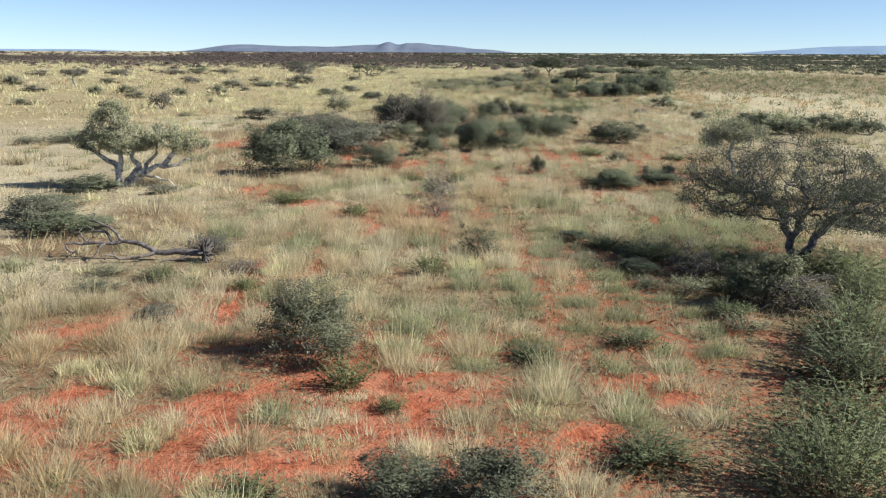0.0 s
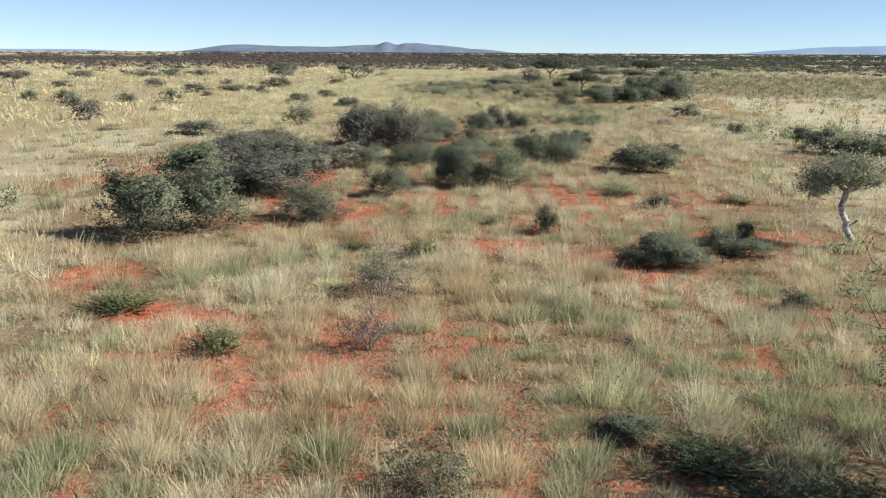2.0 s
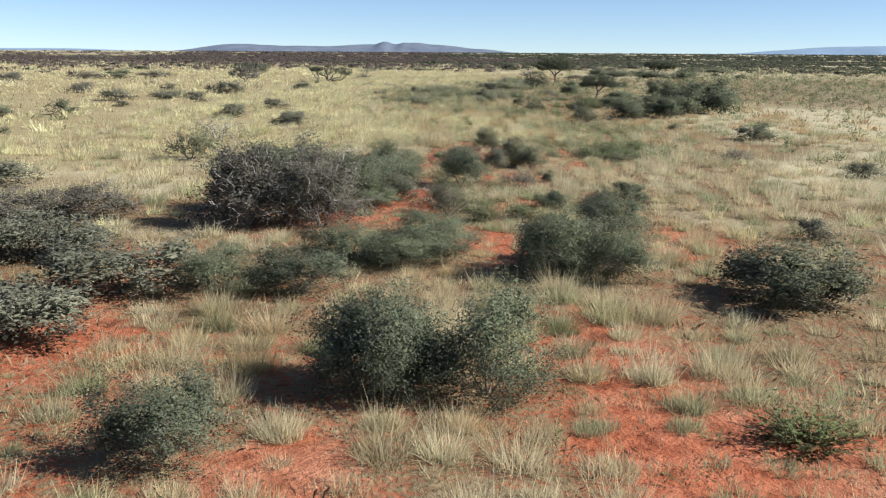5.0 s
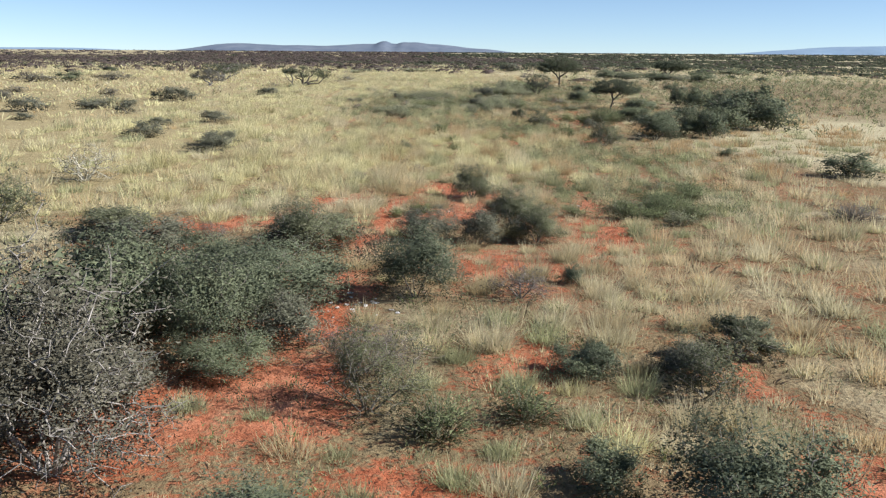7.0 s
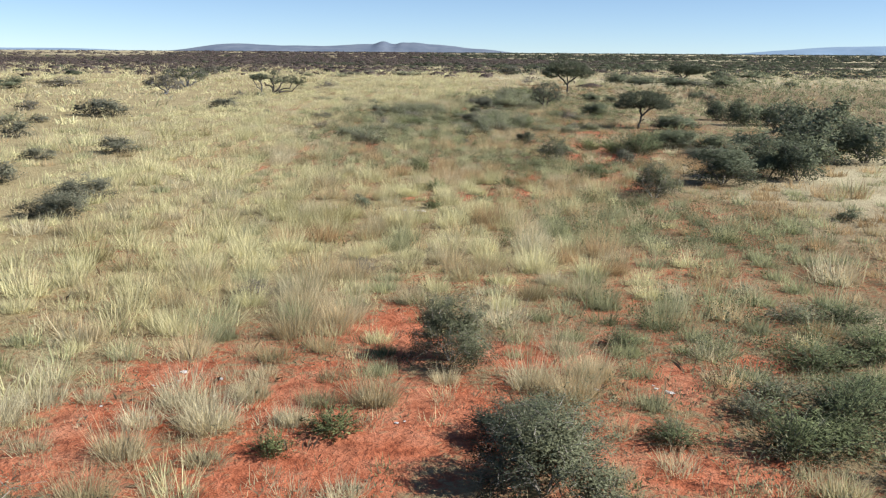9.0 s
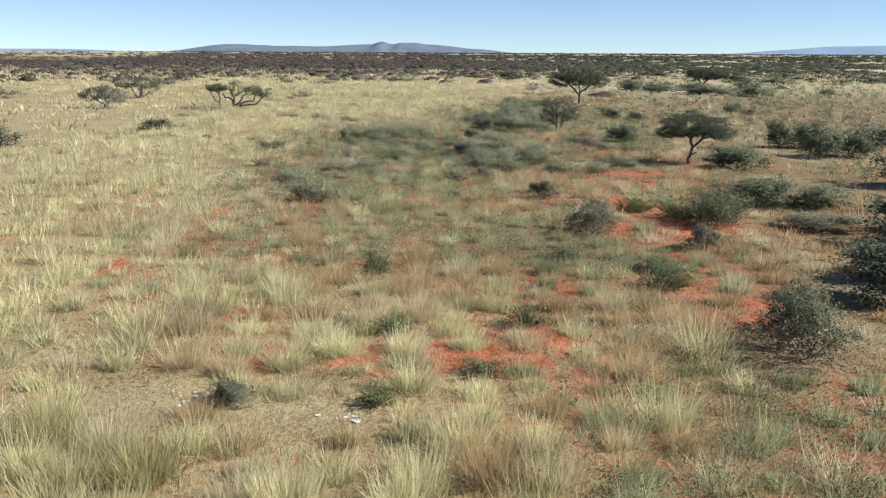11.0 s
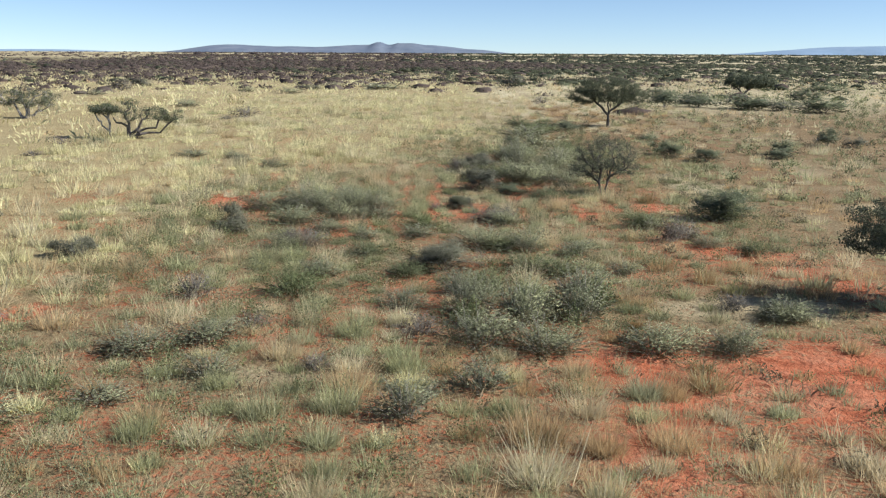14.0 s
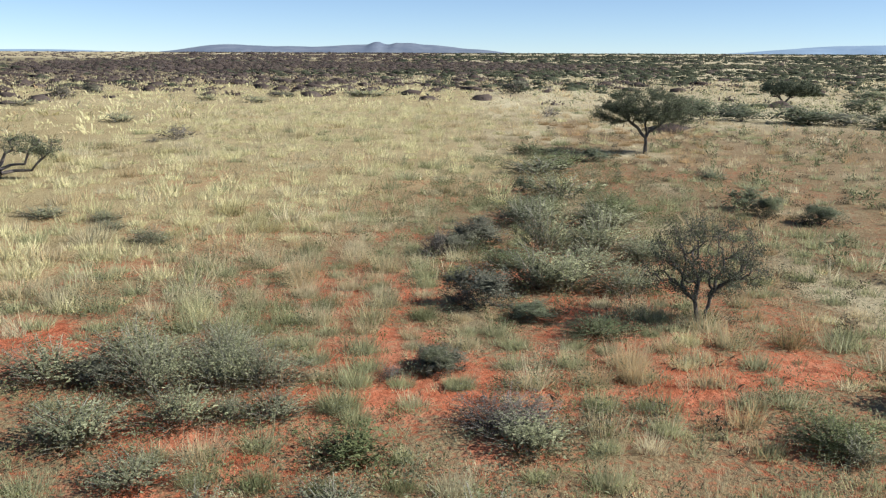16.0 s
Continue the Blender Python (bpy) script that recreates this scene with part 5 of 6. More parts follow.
tree("acacia_tree", "neat umbrella-shaped thorn tree with leaning trunk", 17.9, 128.4,
     [[(0, 0, -0.1), (0.04, 0, 0.3), (0.16, 0, 0.6), (0.22, 0, 0.9), (0.1, 0, 1.2)], [(0.2, 0, 0.85), (0.5, 0, 1.1), (0.95, 0, 1.35)], [(0.1, 0, 0.5), (0.32, -0.1, 0.62), (0.44, -0.1, 0.6)]],
     [((0.25, 0, 2.05), (1.85, 1.8, 0.50), 0.52), ((-1.0, 0, 1.62), (0.75, 1.0, 0.34), 0.14), ((1.5, 0, 1.6), (0.95, 1.1, 0.34), 0.18), ((0.3, 0, 1.62), (1.4, 1.2, 0.25), 0.16)], 760, 11, 0.036, M_BARK, M_TREE, 0.0046, 0.46, 0.18, 0.10, 15, trunk=0.10)
DEAD = "half-dead gnarled thorn tree with bare twisted limbs"
tree("acacia_tree", DEAD, -14.0, 168.2,
     [[(0, 0, -0.1), (0.1, 0, 0.7), (-0.1, 0, 1.4), (0.2, 0, 1.9), (-0.2, 0, 2.3)], [(0.1, 0, 0), (0.7, 0, 0.45), (1.5, 0, 0.7), (2.1, 0, 1.3), (2.6, 0, 1.7)], [(0, 0, 0), (0.5, 0, 0.5), (0.9, 0.2, 1.2), (1.2, 0, 1.8)], [(0.3, 0, 0.1), (1.4, 0, 0.4), (2.4, 0, 0.7), (3.1, 0, 1.3)], [(0.05, 0, 0.3), (-0.4, 0.1, 1.0), (-0.9, 0, 1.35)]],
     [((0.2, 0, 1.9), (1.1, 0.9, 0.75), 0.4), ((2.0, 0, 1.7), (1.1, 0.9, 0.6), 0.38), ((3.0, 0, 1.5), (0.7, 0.6, 0.5), 0.22)], 220, 7, 0.050, M_WEATHERED, M_TREE, 0.009, 0.5, 0.28, 0.13, 17, trunk=0.13)
tree("acacia_tree", "small leaning thorn tree with thin grey-green crown", -15.4, 168.5,
     [[(0, 0, -0.1), (0.1, 0, 0.6), (0.05, 0, 1.3), (-0.3, 0, 1.7)], [(0.05, 0, 0.5), (-0.4, 0, 1.1), (-0.8, 0, 1.6)]],
     [((-0.2, 0, 1.9), (0.95, 0.8, 0.4), 1.0)], 120, 10, 0.05, M_PALE, M_TREE, 0.009, 0.5, 0.24, 0.13, 18, trunk=0.09)
tree("acacia_tree", DEAD, -28.0, 184.8,
     [[(0.2, 0, -0.1), (0.3, 0, 0.9), (0.9, 0, 1.8), (1.7, 0, 2.2)], [(0, 0, -0.1), (-0.6, 0, 0.7), (-1.5, 0, 1.3), (-2.3, 0, 1.9)], [(0.1, 0, 0), (0, 0.1, 1.0), (-0.2, 0, 1.8), (-0.6, 0, 2.4)], [(0.2, 0, 0.1), (1.0, 0, 0.6), (2.0, 0, 1.0)]],
     [((-1.2, 0, 1.75), (1.8, 1.4, 0.8), 0.5), ((1.2, 0, 1.7), (1.7, 1.2, 0.8), 0.5)], 240, 9, 0.06, M_PALE, M_TREE, 0.010, 0.5, 0.24, 0.17, 19, trunk=0.14)
tree("acacia_tree", "low spreading brown thorn tree with bare lower limbs", -25.4, 166.5,
     [[(0, 0, -0.1), (-0.4, 0, 0.6), (-1.2, 0, 1.2), (-1.8, 0, 1.3)], [(0.1, 0, -0.1), (0.5, 0, 0.6), (1.3, 0, 1.1), (2.0, 0, 1.2)], [(0, 0, 0), (0.1, 0.1, 0.9), (-0.2, 0, 1.7)]],
     [((-0.9, 0, 1.25), (1.3, 1.4, 0.65), 0.4), ((0.2, 0, 1.7), (1.1, 1.1, 0.45), 0.25), ((1.2, 0, 1.1), (1.2, 1.4, 0.65), 0.35)], 190, 6, 0.07, M_PALE, M_LEAF["brown_bush"], 0.011, 0.5, 0.24, 0.2, 21, trunk=0.1)
tree("acacia_tree", "dark green spreading tree beyond the grass", 47.5, 234.0,
     [[(0, 0, -0.1), (0.2, 0, 0.7), (-0.8, 0, 1.4)], [(0.1, 0, 0), (0.9, 0, 0.7), (2.2, 0, 1.3)]],
     [((1.2, 0, 2.0), (3.6, 3.0, 1.0), 1.0)], 200, 16, 0.12, M_BARK, M_TREE, 0.012, 0.5, 0.16, 0.22, 23, trunk=0.15)
tree("acacia_tree", "thin umbrella tree standing in yellow grass", -44.6, 112.5,
     [[(0, 0, -0.1), (0.05, 0, 0.8), (0, 0, 1.5)], [(0, 0, 0.5), (-0.5, 0, 1.2), (-1.0, 0, 1.6)]],
     [((0.2, 0, 1.95), (1.8, 1.6, 0.45), 1.0)], 140, 12, 0.06, M_PALE, M_LEAF["brown_bush"], 0.009, 0.5, 0.16, 0.14, 25, trunk=0.1)


def fallen_tree():
    """A dead trunk on the sand with its splintered foot and crooked branches."""
    x, y = -6.65, 21.7
    r = np.random.default_rng(31)
    line = [(0.92, 0, 0.20), (0.6, 0.0, 0.21), (0.24, 0.02, 0.23), (-0.05, 0.03, 0.19), (-0.28, 0.05, 0.20), (-0.48, 0.06, 0.33), (-0.68, 0.07, 0.41), (-0.88, 0.08, 0.44), (-1.07, 0.08, 0.46), (-1.27, 0.06, 0.40), (-1.5, 0.04, 0.41), (-1.73, 0.0, 0.43)]
    limbs = [line, [line[11], (-2.05, -0.05, 0.40), (-2.39, -0.1, 0.40), (-2.2, -0.15, 0.2), (-2.45, -0.2, 0.03)], [line[8], (-1.2, 0.1, 0.62), (-1.4, 0.15, 0.78), (-1.62, 0.15, 0.88), (-1.8, 0.15, 0.98)], [line[9], (-1.5, 0.2, 0.66), (-1.85, 0.3, 0.66)],
             [line[4], (-0.6, -0.2, 0.14), (-1.05, -0.3, 0.10), (-1.35, -0.4, 0.22)], [line[10], (-1.6, -0.2, 0.25), (-1.8, -0.3, 0.05)], [line[1], (0.3, -0.2, 0.08), (-0.1, -0.3, 0.04)]]
    limbs = [crooked(r, l, 0.10) for l in limbs]
    ends = np.concatenate([np.stack([r.uniform(-2.4, -1.1, 26), r.normal(0, 0.32, 26), np.abs(r.normal(0.3, 0.2, 26)) + 0.02], 1), np.array([(-1.85, 0.2, 1.12), (-1.75, 0.2, 1.1), (-1.95, 0.3, 0.72), (-2.1, 0.2, 0.62)])])
    root = new("fallen_tree")
    root.matrix_basis = pose(x, y, float(gz(x, y)))
    a, b, ra, rb, e = branching(r, limbs, ends, 0.009, 0.5, 0.26, 0.1, 0.05)
    part("branchwork", wood_mesh("branchwork", (a, b, ra, rb, e), M_WEATHERED, 0.01), root)
    pts = np.array(line)
    thick = np.interp(np.arange(len(pts)), [0, 3, 6, 11], [0.082, 0.07, 0.058, 0.036])
    v, f = tubes(pts[:-1], pts[1:], thick[:-1], thick[1:], 9)
    part("trunk", mesh_of("trunk", v, f, None, M_WEATHERED, True), root)
    k = 34
    d = r.normal(0, 1, (k, 3)) * (0.4, 1, 1)
    d /= np.linalg.norm(d, axis=1, keepdims=True)
    base = np.repeat([[0.9, 0, 0.2]], k, 0)
    v, f = tubes(base, base + d * (0.2, 0.36, 0.34) + (0.06, 0, 0.04), np.full(k, 0.06), np.full(k, 0.015), 5)
    part("splintered_foot", mesh_of("splintered_foot", v, f, None, M_BARK, True), root, "dark splintered root plate")
    tagged(root, "dead grey fallen tree lying in the grass", "fallen tree")
    BUSHES.extend((x + dx, y + dy, 0.8) for dx in (-1.9, -1.2, -0.4, 0.4, 1.1) for dy in (-0.45, 0.1))


fallen_tree()


def stone(x, y, s, seed):
    bm = bmesh.new()
    bmesh.ops.create_icosphere(bm, subdivisions=1, radius=1)
    r = random.Random(seed)
    for v in bm.verts:
        v.co = Vector((v.co.x * r.uniform(0.7, 1.2), v.co.y * r.uniform(0.7, 1.2), v.co.z * r.uniform(0.45, 0.75)))
    me = bpy.data.meshes.new("stone")
    bm.to_mesh(me)
    bm.free()
    me.materials.append(M_STONE)
    ob = new("stone", me)
    ob.matrix_basis = pose(x, y, float(gz(x, y)) + s * 0.16, 0, 0, r.uniform(0, 360)) @ Matrix.Diagonal((s, s * 0.8, s * 0.45, 1))
    tagged(ob, "white calcrete stone on red sand", "stone", "white stones")


M_STONE = bark("calcrete", (0.55, 0.50, 0.46), (0.8, 0.77, 0.73), 20)
# where the white stones lie: x, y, spread and how many
for x, y, spread, count in ((2.0, 67.0, 0.38, 22), (0.5, 78.3, 0.5, 8), (6.7, 78.7, 0.15, 5), (8.0, 78.8, 0.12, 4), (3.9, 77.5, 0.1, 2), (1.1, 95.7, 0.22, 14), (3.8, 95.0, 0.2, 12), (6.3, 102.5, 0.3, 6), (5.5, 116.6, 0.3, 3)):
    for k in range(count):
        stone(x + random.gauss(0, spread), y + random.gauss(0, spread), random.uniform(0.025, 0.075), k + int(y))
    if count > 10:
        BUSHES.append((x, y, 2.2))

# ---------------------------------------------------------------- grass


def grass_mesh(name, r, xy, tall, tone, blades, width, mat, spread=0.10, lean=0.38, plume=0.22, slim=False):
    """Tussocks at the given places: blades that rise and arch outwards, some of them ending in a feathery seed head."""
    n = len(xy)
    total = n * blades

    def each(a):
        return np.repeat(a, blades)
    az = r.uniform(0, 2 * np.pi, total)
    rad = np.sqrt(r.uniform(0, 1, total)) * each(spread * (0.45 + 1.3 * tall))
    way = az + r.normal(0, 0.8, total)
    h = each(tall) * r.uniform(0.3, 1.0, total) * (1 - 0.25 * rad / rad.max())
    tilt = np.clip(np.abs(r.normal(0, lean, total)) + 0.16, 0, 1.3)
    out, up = h * np.sin(tilt), h * np.cos(tilt)
    seed = r.random(total) < plume
    bx, by = each(xy[:, 0]) + np.cos(az) * rad, each(xy[:, 1]) + np.sin(az) * rad
    bz = each(gz(xy[:, 0], xy[:, 1])) - 0.02
    cx, cy = np.cos(way) * out, np.sin(way) * out
    f, g = np.where(seed, 0.70, 0.34), np.where(seed, 0.90, 0.60)
    turn = r.uniform(0, np.pi, total)
    s = each(width * r.uniform(0.7, 1.3, n)) * np.where(seed, 1.5, 1.0)
    sx, sy = np.cos(turn) * s, np.sin(turn) * s
    mx, my, mz = bx + cx * f, by + cy * f, bz + up * g
    v = [np.stack([bx, by, bz], 1), np.stack([mx + sx, my + sy, mz], 1), np.stack([bx + cx, by + cy, bz + up * (1 - 0.10 * tilt)], 1)]
    if slim == "spike":
        v = [np.stack([bx + sx, by + sy, bz], 1), np.stack([bx - sx, by - sy, bz], 1), v[2]]
    if slim:
        me = mesh_of(name, np.stack(v, 1), None, np.arange(total * 3).reshape(-1, 3), mat)
    else:
        v.append(np.stack([mx - sx, my - sy, mz], 1))
        me = mesh_of(name, np.stack(v, 1), np.arange(total * 4).reshape(-1, 4), None, mat)
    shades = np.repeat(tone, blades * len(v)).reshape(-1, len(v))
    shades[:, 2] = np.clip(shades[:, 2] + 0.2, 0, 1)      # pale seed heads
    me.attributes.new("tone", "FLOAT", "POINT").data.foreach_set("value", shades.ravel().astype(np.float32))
    return me


def scatter(r, x0, x1, y0, y1, per_m2):
    n = int((x1 - x0) * (y1 - y0) * per_m2)
    return np.stack([r.uniform(x0, x1, n), r.uniform(y0, y1, n)], 1)


KINDS = [("straw_grass", "pale dry straw-coloured grass tufts", M_STRAW), ("yellow_grass", "tall yellowish dry grass tufts", M_GOLD), ("green_grass", "olive green grass tufts among the straw", M_OLIVE), ("tan_grass", "warm tan dry grass tufts on red sand", M_TAN)]


def bush_gap(xy):
    """How far each place lies from the nearest bush, in widths of that bush."""
    gap = np.full(len(xy), 9.0)
    for x, y, w in BUSHES:
        gap = np.minimum(gap, np.hypot(xy[:, 0] - x, xy[:, 1] - y) / w)
    return gap


def clear_of_bushes(xy, share=0.42):
    """Little grows under a bush, or in the shade that it throws all day."""
    ok = bush_gap(xy) > share
    for x, y, w in (b for b in BUSHES if b[2] > 2.0):
        ok &= ((xy[:, 0] - x + 0.45 * w) / 0.40) ** 2 + ((xy[:, 1] - y) / 0.30) ** 2 > w ** 2
    return ok


def grass_band(r, xy, blades, width, height=0.42, bare_left=0.16, spread=0.15, cell=0.9, slim=False, draw=0.35):
    # tufts draw together into tussocks, one to a cell of the plain
    cx, cy = np.floor(xy[:, 0] / cell), np.floor(xy[:, 1] / cell)
    middle = np.stack([(cx + 0.15 + 0.7 * cell_hash(cx, cy, 1)) * cell, (cy + 0.15 + 0.7 * cell_hash(cx, cy, 2)) * cell], 1)
    xy = xy + (middle - xy) * (draw * (0.35 + 0.65 * ramp(xy[:, 1], 28, 55)) + r.random(len(xy)) * (0.95 - draw))[:, None]
    dome = 1.22 - 0.6 * np.clip(np.linalg.norm(xy - middle, axis=1) / (0.45 * cell), 0, 1)      # a tussock is tallest in its middle
    free = clear_of_bushes(xy)
    xy, dome = xy[free], dome[free]
    x, y = xy[:, 0], xy[:, 1]
    bare = patches(x, y, BARE, 0.72) * (1 - 0.4 * ramp(y, 90, 105))
    thin = vnoise(x, y, 2.6, 31) * 0.55 + vnoise(x, y, 1.0, 32) * 0.45
    keep = r.random(len(x)) < np.clip(1 - (1 - bare_left) * bare, 0, 1) * np.clip(0.74 + 3.0 * (thin - 0.42) + 0.5 * gold(x, y), 0.62, 1) * (1 - 0.12 * russet(x, y))
    xy, thin, bare, dome = xy[keep], thin[keep], bare[keep], dome[keep]
    x, y = xy[:, 0], xy[:, 1]
    g, yl = patches(x, y, GREEN, 1.35), gold(x, y)
    cx, cy = np.floor(x / cell), np.floor(y / cell)
    vigour = cell_hash(cx, cy, 3)
    pick = np.where(r.random(len(x)) < 0.8, cell_hash(cx, cy, 4), r.random(len(x)))
    mixed = vnoise(x, y, 3.5, 33)
    p_green = np.clip(0.25 - 0.12 * ramp(y, 150, 190) + 0.05 * (1 - ramp(y, 32, 50)) + 0.6 * g + 0.06 * russet(x, y) + 0.6 * (mixed - 0.55), 0.04, 0.9) * (1 - 0.75 * yl)
    kind = np.where(pick < p_green, 2, np.where(pick < p_green + (1 - p_green) * np.clip(yl * 0.68 + 0.08, 0, 1), 1, 0))
    dome = dome * (0.55 + 0.45 * ramp(bush_gap(xy), 0.4, 0.95))      # short beside a bush
    kind = np.where((kind == 0) & (cell_hash(cx, cy, 7) < 0.75 * tawny(x, y)), 3, kind)
    tall = height * np.clip(np.exp(r.normal(-0.08, 0.36, len(x))), 0.4, 1.75) * (0.75 + 0.5 * thin) * (1 + 0.12 * yl) * (1 - 0.35 * bare) * (1 - 0.15 * russet(x, y)) * (0.62 + 0.75 * vigour) * dome
    for i, (name, label, mat) in enumerate(KINDS):
        sel = kind == i
        if sel.sum() < 3:
            continue
        shade = np.clip(0.2 * r.random(sel.sum()) + 0.9 * cell_hash(cx[sel], cy[sel], 5) - 0.36 + 1.4 * (vnoise(x[sel], y[sel], 5.5, 34) * 0.45 + vnoise(x[sel], y[sel], 1.6, 35) * 0.55) - 0.16, 0, 1)
        shade = np.where((cell_hash(cx[sel], cy[sel], 6) > 0.95) & (i == 0), np.maximum(shade, 0.95), shade)      # fresh white plumes here and there
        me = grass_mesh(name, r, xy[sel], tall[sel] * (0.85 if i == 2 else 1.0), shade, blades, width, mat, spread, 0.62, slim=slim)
        tagged(new(name, me), label, "grass", kind="stuff")


r = np.random.default_rng(5)


def off_axis(p):
    return np.abs(p[:, 0] - 0.047 * p[:, 1])


def thinned(p):
    """The dense grass near the way gives over to wider tufts far ahead."""
    return r.random(len(p)) < 1 - ramp(p[:, 1], 143, 166)


near = scatter(r, -10, 18, 7, 166, 9.0)
near = np.concatenate([near, scatter(r, -6, 9, 7, 34, 5.0)])
near = near[(off_axis(near) < 5.4 + 3.6 * (1 - ramp(near[:, 1], 28, 46))) & thinned(near)]
grass_band(r, near, 84, 0.0048, 0.54, 0.14, 0.20, 1.05, "spike", 0.58)
low = scatter(r, -12, 19, 7, 166, 8.0)
low = low[(off_axis(low) < 6.5) & thinned(low)]
grass_band(r, low, 24, 0.0060, 0.27, 0.22, 0.22, 0.7, "spike")
shoulder = scatter(r, -14, 20, 7, 166, 6.2)
shoulder = shoulder[(off_axis(shoulder) > 5.2 + 3.6 * (1 - ramp(shoulder[:, 1], 28, 46))) & (off_axis(shoulder) < 9.2) & thinned(shoulder)]
grass_band(r, shoulder, 52, 0.0076, 0.54, 0.28, 0.22, 1.1, "spike", 0.5)
edge = scatter(r, -18, 24, 8, 166, 3.4)
edge = edge[(off_axis(edge) > 9.0) & (off_axis(edge) < 14) & thinned(edge)]
grass_band(r, edge, 52, 0.0098, 0.54, 0.3, 0.26, 1.2, "spike", 0.5)
mid = scatter(r, -28, 38, 12, 225, 1.35)
mid = mid[((off_axis(mid) > 14) | ~thinned(mid)) & (off_axis(mid) < 8 + 0.5 * mid[:, 1]) & (off_axis(mid) < 24)]
grass_band(r, mid, 46, 0.0125, 0.56, 0.3, 0.34, 1.6, "spike", 0.6)
far = scatter(r, -190, 200, 50, 340, 0.40)
far = far[((off_axis(far) > 24) | (far[:, 1] > 225)) & (np.abs(far[:, 0]) < 20 + 0.56 * far[:, 1])]
grass_band(r, far, 10, 0.054, 0.52, 0.3, 0.55, 2.6, True, 0.55)


def stubble(r, xy):
    """Short brown dead stubble between the tussocks and over the bare sand."""
    xy = xy[clear_of_bushes(xy)]
    bare = patches(xy[:, 0], xy[:, 1], BARE, 0.72)
    xy = xy[r.random(len(xy)) < (0.35 + 0.65 * vnoise(xy[:, 0], xy[:, 1], 0.8, 51)) * (1 - 0.15 * bare)]
    tall = 0.13 * np.exp(r.normal(0, 0.4, len(xy)))
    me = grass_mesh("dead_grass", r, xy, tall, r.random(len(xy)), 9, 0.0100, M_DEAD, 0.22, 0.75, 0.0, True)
    tagged(new("dead_grass", me), "short brown dead grass stubble on red sand", "grass", kind="stuff")


sprigs = scatter(r, -12, 19, 6, 152, 9.0)
stubble(r, sprigs[off_axis(sprigs) < 7.5])


def low_scrub(r, xy, name, label, mat, n, each, length, width, tall):
    """Countless low feathery plants of leafy shoots."""
    size = r.uniform(0.55, 1.35, len(xy)) * tall
    foot = np.stack([xy[:, 0], xy[:, 1], gz(xy[:, 0], xy[:, 1])], 1)
    foot, size = np.repeat(foot, n, 0), np.repeat(size, n)[:, None]
    a, out = r.uniform(0, 2 * np.pi, len(foot)), r.uniform(0.05, 0.75, len(foot))
    way = np.stack([np.cos(a) * out, np.sin(a) * out, (1.05 - 0.8 * out) * r.uniform(0.55, 1.1, len(foot))], 1) * size
    foot = foot + way * (0.35, 0.35, 0)
    v, q, _ = shoots(r, foot, foot + way, each, length, width, 0.1)
    tagged(new(name, mesh_of(name, v, None, q, mat)), label, "undergrowth", kind="stuff")


xy = scatter(r, -12, 22, 8, 180, 2.3)
xy = xy[off_axis(xy) < 12]
xy = xy[clear_of_bushes(xy)]
g = patches(xy[:, 0], xy[:, 1], GREEN, 1.3)
b = patches(xy[:, 0], xy[:, 1], BARE, 0.7)
xy = xy[r.random(len(xy)) < (0.11 + 0.85 * g) * (1 - 0.75 * b) * (1 - 0.6 * gold(xy[:, 0], xy[:, 1]))]
half = r.random(len(xy)) < 0.6
low_scrub(r, xy[half], "low_scrub", "knee-high grey-green feathery undergrowth", M_SAGE, 12, 6, 0.050, 0.0090, 0.66)
low_scrub(r, xy[~half], "low_scrub", "low olive green undergrowth", M_FORBS, 11, 5, 0.050, 0.0090, 0.5)


def scrub_clumps(r, xy, name, label, mat, each, leaf, wide, high):
    """Countless low round soft bushlets: leaves in the shape of a lumpy dome."""
    n = len(xy)
    size = np.stack([r.uniform(0.6, 1.4, n) * wide, r.uniform(0.6, 1.4, n) * wide, r.uniform(0.6, 1.35, n) * high], 1)
    lump = r.normal(0, 0.28, (n, 5, 3))
    d = r.normal(0, 1, (n, each, 3))
    d /= np.linalg.norm(d, axis=2, keepdims=True)
    d *= r.uniform(0.2, 1.0, (n, each, 1)) ** 0.5 * 0.75
    d += lump[np.arange(n)[:, None], r.integers(0, 5, (n, each))]
    d[:, :, 2] = np.abs(d[:, :, 2])
    base = np.stack([xy[:, 0], xy[:, 1], gz(xy[:, 0], xy[:, 1])], 1)
    v, q = leaves(r, (base[:, None] + d * size[:, None]).reshape(-1, 3), 1, 0.01, leaf)
    tagged(new(name, mesh_of(name, v, None, q, mat)), label, "undergrowth", kind="stuff")


xy = scatter(r, -6, 20, 70, 182, 1.5)
xy = xy[(off_axis(xy) < 10) & clear_of_bushes(xy, 0.3) & (r.random(len(xy)) < patches(xy[:, 0], xy[:, 1], GREEN, 1.15) ** 1.3 * (1 - 0.8 * patches(xy[:, 0], xy[:, 1], BARE, 0.7)))]
half = r.random(len(xy)) < 0.55
scrub_clumps(r, xy[half], "scrub_clumps", "soft grey-green bushlets among olive grass", M_SAGE, 200, 0.024, 0.40, 0.56)
scrub_clumps(r, xy[~half], "scrub_clumps", "low dull green bushlets among olive grass", M_FORBS, 190, 0.024, 0.40, 0.46)
xy = scatter(r, 10, 50, 112, 215, 0.16)
xy = xy[r.random(len(xy)) < russet(xy[:, 0], xy[:, 1])]
scrub_clumps(r, xy, "heath_clumps", "small dark brownish tufts on the sand", M_HEATH, 130, 0.036, 0.36, 0.34)
xy = scatter(r, 19, 130, 60, 280, 0.19)
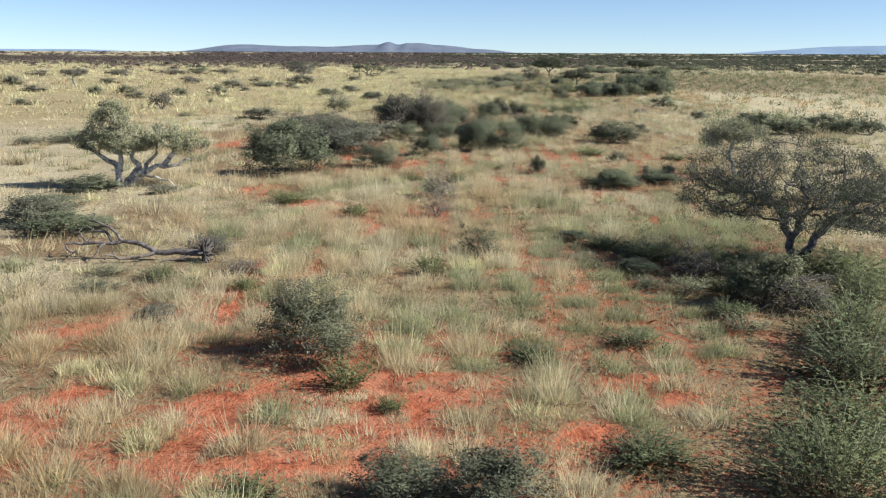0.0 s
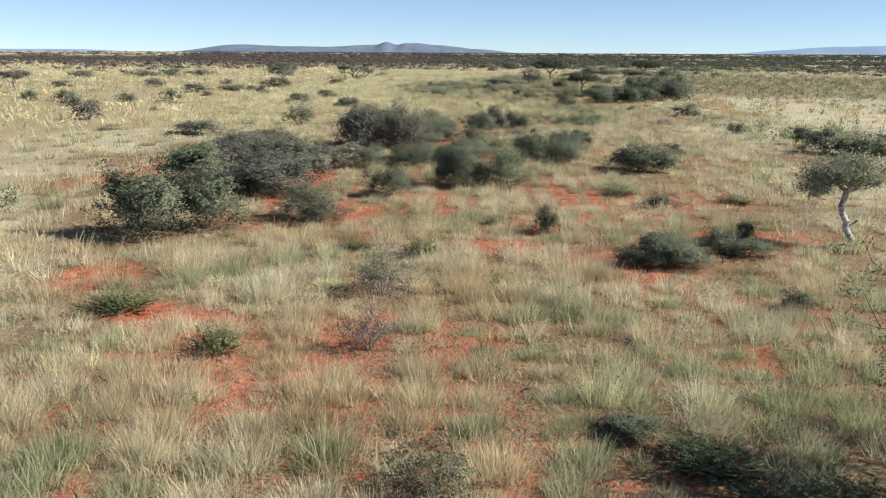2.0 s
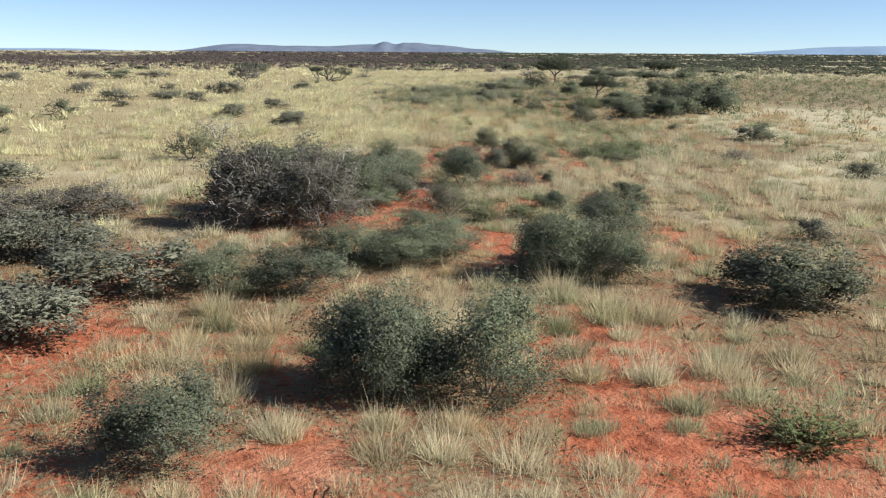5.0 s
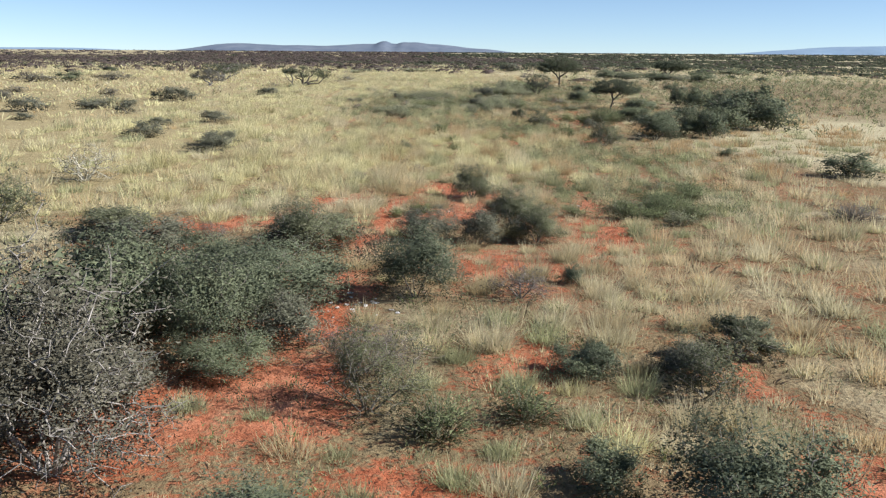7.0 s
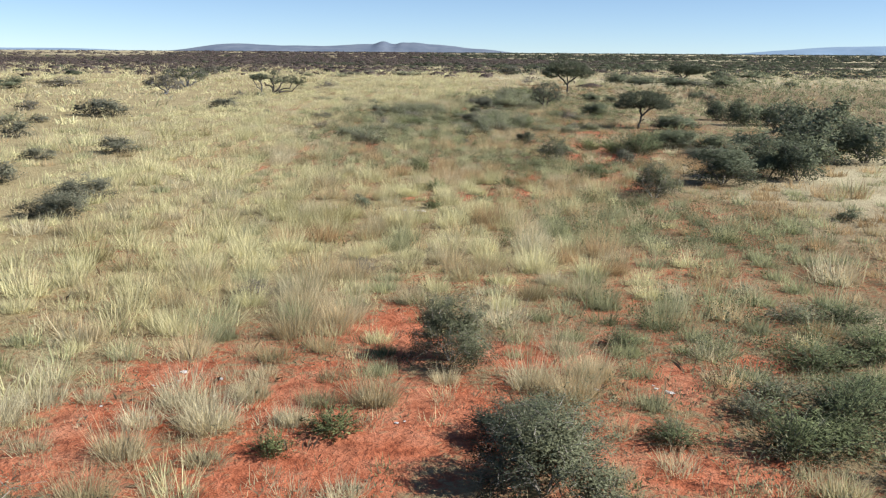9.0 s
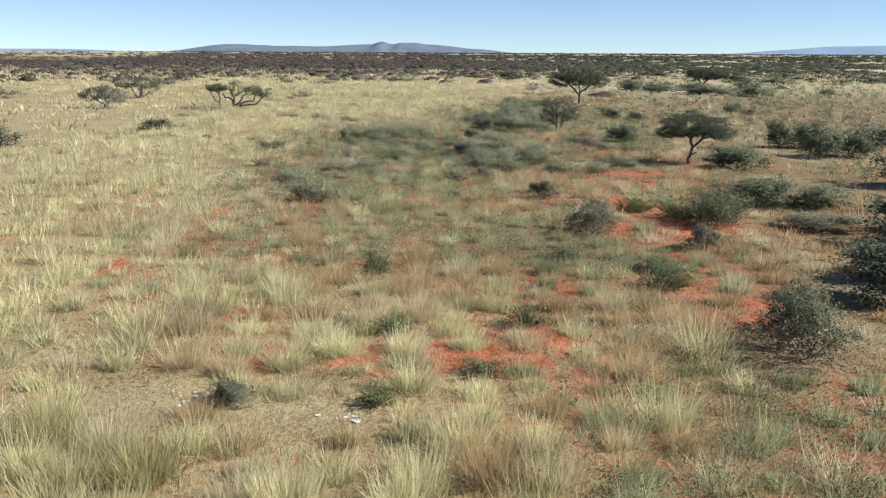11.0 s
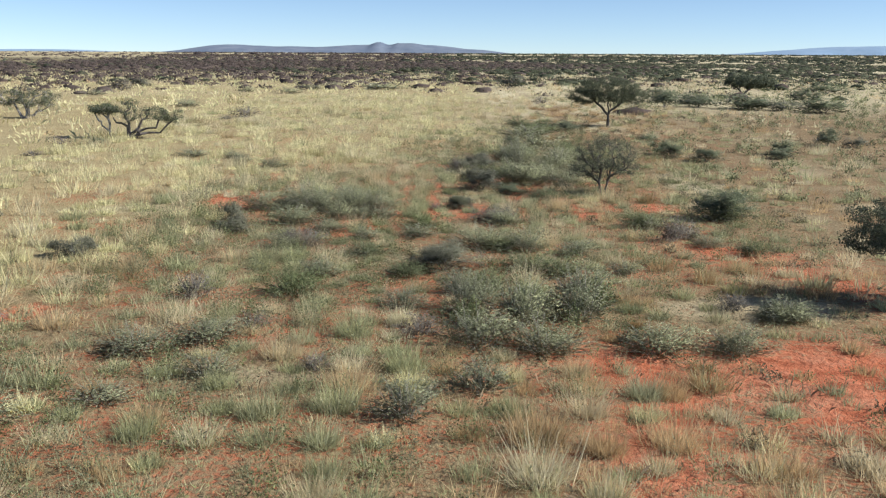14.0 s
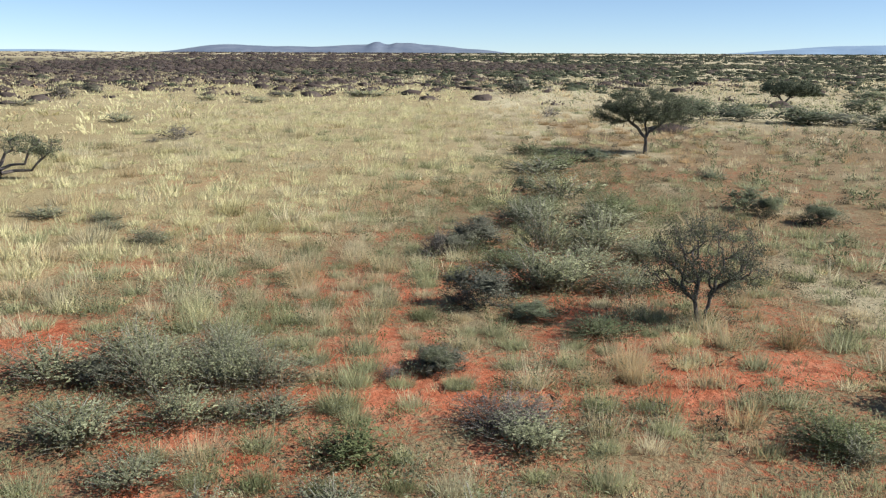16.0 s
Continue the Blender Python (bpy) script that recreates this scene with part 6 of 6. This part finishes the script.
xy = xy[(xy[:, 0] < 10 + 0.55 * xy[:, 1]) & (r.random(len(xy)) < 0.15 + 0.8 * patches(xy[:, 0], xy[:, 1], GREEN, 1.2))]
low_scrub(r, xy, "low_scrub", "knee-high green undergrowth", M_GREENS, 14, 5, 0.12, 0.027, 0.75)

# ---------------------------------------------------------------- the far bush country


def far_bushes(name, label, mat, xy, wide, high, each, leaf):
    """Many bushes in one mesh: each a lumpy body of boughs with loose sprays of leaves round it."""
    n, rings, sides = len(xy), 2, 4
    base = np.stack([xy[:, 0], xy[:, 1], gz(xy[:, 0], xy[:, 1])], 1)
    size = np.stack([wide, wide, high], 1)
    a = np.arange(sides) * 2 * np.pi / sides
    body = []
    for up, out in ((-0.1, 0.85), (0.55, 0.75)):
        jig = r.uniform(0.5, 1.25, (n, sides))
        body.append(np.stack([np.cos(a) * out * jig, np.sin(a) * out * jig, up * r.uniform(0.6, 1.2, (n, sides))], -1))
    top = np.stack([r.normal(0, 0.12, n), r.normal(0, 0.12, n), r.uniform(0.78, 0.95, n)], -1)[:, None]
    body = np.concatenate(body + [top], 1) * (0.52, 0.52, 0.60)
    v = (base[:, None] + body * size[:, None]).reshape(-1, 3)
    per, k = rings * sides + 1, np.arange(sides)
    off = (np.arange(n) * per)[:, None, None]
    quads = np.stack([k, (k + 1) % sides, (k + 1) % sides + sides, k + sides], 1)
    caps = np.stack([k + sides, (k + 1) % sides + sides, np.full(sides, per - 1)], 1)
    d = r.normal(0, 1, (n, each, 3))
    d /= np.linalg.norm(d, axis=2, keepdims=True)
    d *= r.uniform(0.55, 1.1, (n, each, 1))
    d[:, :, 2] = np.abs(d[:, :, 2]) * 0.95
    v2, t2 = leaves(r, (base[:, None] + d * size[:, None]).reshape(-1, 3), 1, 0.03, leaf)
    me = mesh_of(name, np.concatenate([v, v2]), (off + quads[None]).reshape(-1, 4), np.concatenate([(off + caps[None]).reshape(-1, 3), t2 + len(v)]), mat, True)
    tagged(new(name, me), label, "bushes", kind="stuff")


def belt(y0, y1, side, per_m2, low, high, flat, each, leaf, start=None):
    xy = scatter(r, -side, side, y0, y1, per_m2)
    xy = xy[np.abs(xy[:, 0]) < 40 + 0.56 * xy[:, 1]]
    x, y = xy[:, 0], xy[:, 1]
    lump = vnoise(x, y, 60, 41) * 0.55 + vnoise(x, y, 19, 42) * 0.45
    left = belt_left(x, y)
    pan = ramp(-x - 0.25 * y, 0, 40) * ramp(y, 430, 520)          # open pale flats far to one side
    keep = (lump > 0.30 - 0.10 * left) & (r.random(len(xy)) > 0.85 * pan)
    if start is not None:
        keep &= r.random(len(xy)) < ramp(y + (lump - 0.5) * 130, start - 30, start + 60) * (0.85 + 0.15 * left)
    xy, left = xy[keep], left[keep]
    brown = r.random(len(xy)) < 0.12 + 0.78 * left
    for sel, name, label, mat in ((brown, "brown_bushes", "dense belt of brown leafless bushes", M_FARBROWN), (~brown, "green_bushes", "dense belt of dark green bushes", M_FARGREEN)):
        p = xy[sel]
        w = low + (high - low) * r.random(len(p)) ** 1.8
        far_bushes(name, label, mat, p, w, w * flat * r.uniform(0.7, 1.2, len(p)), each, leaf)


belt(190, 620, 400, 0.060, 1.4, 4.5, 0.36, 15, 0.25, 242)
belt(620, 1500, 900, 0.0065, 3.0, 8.0, 0.28, 5, 0.7)
belt(1500, 4000, 2300, 0.0003, 8, 20, 0.2, 4, 2.0)
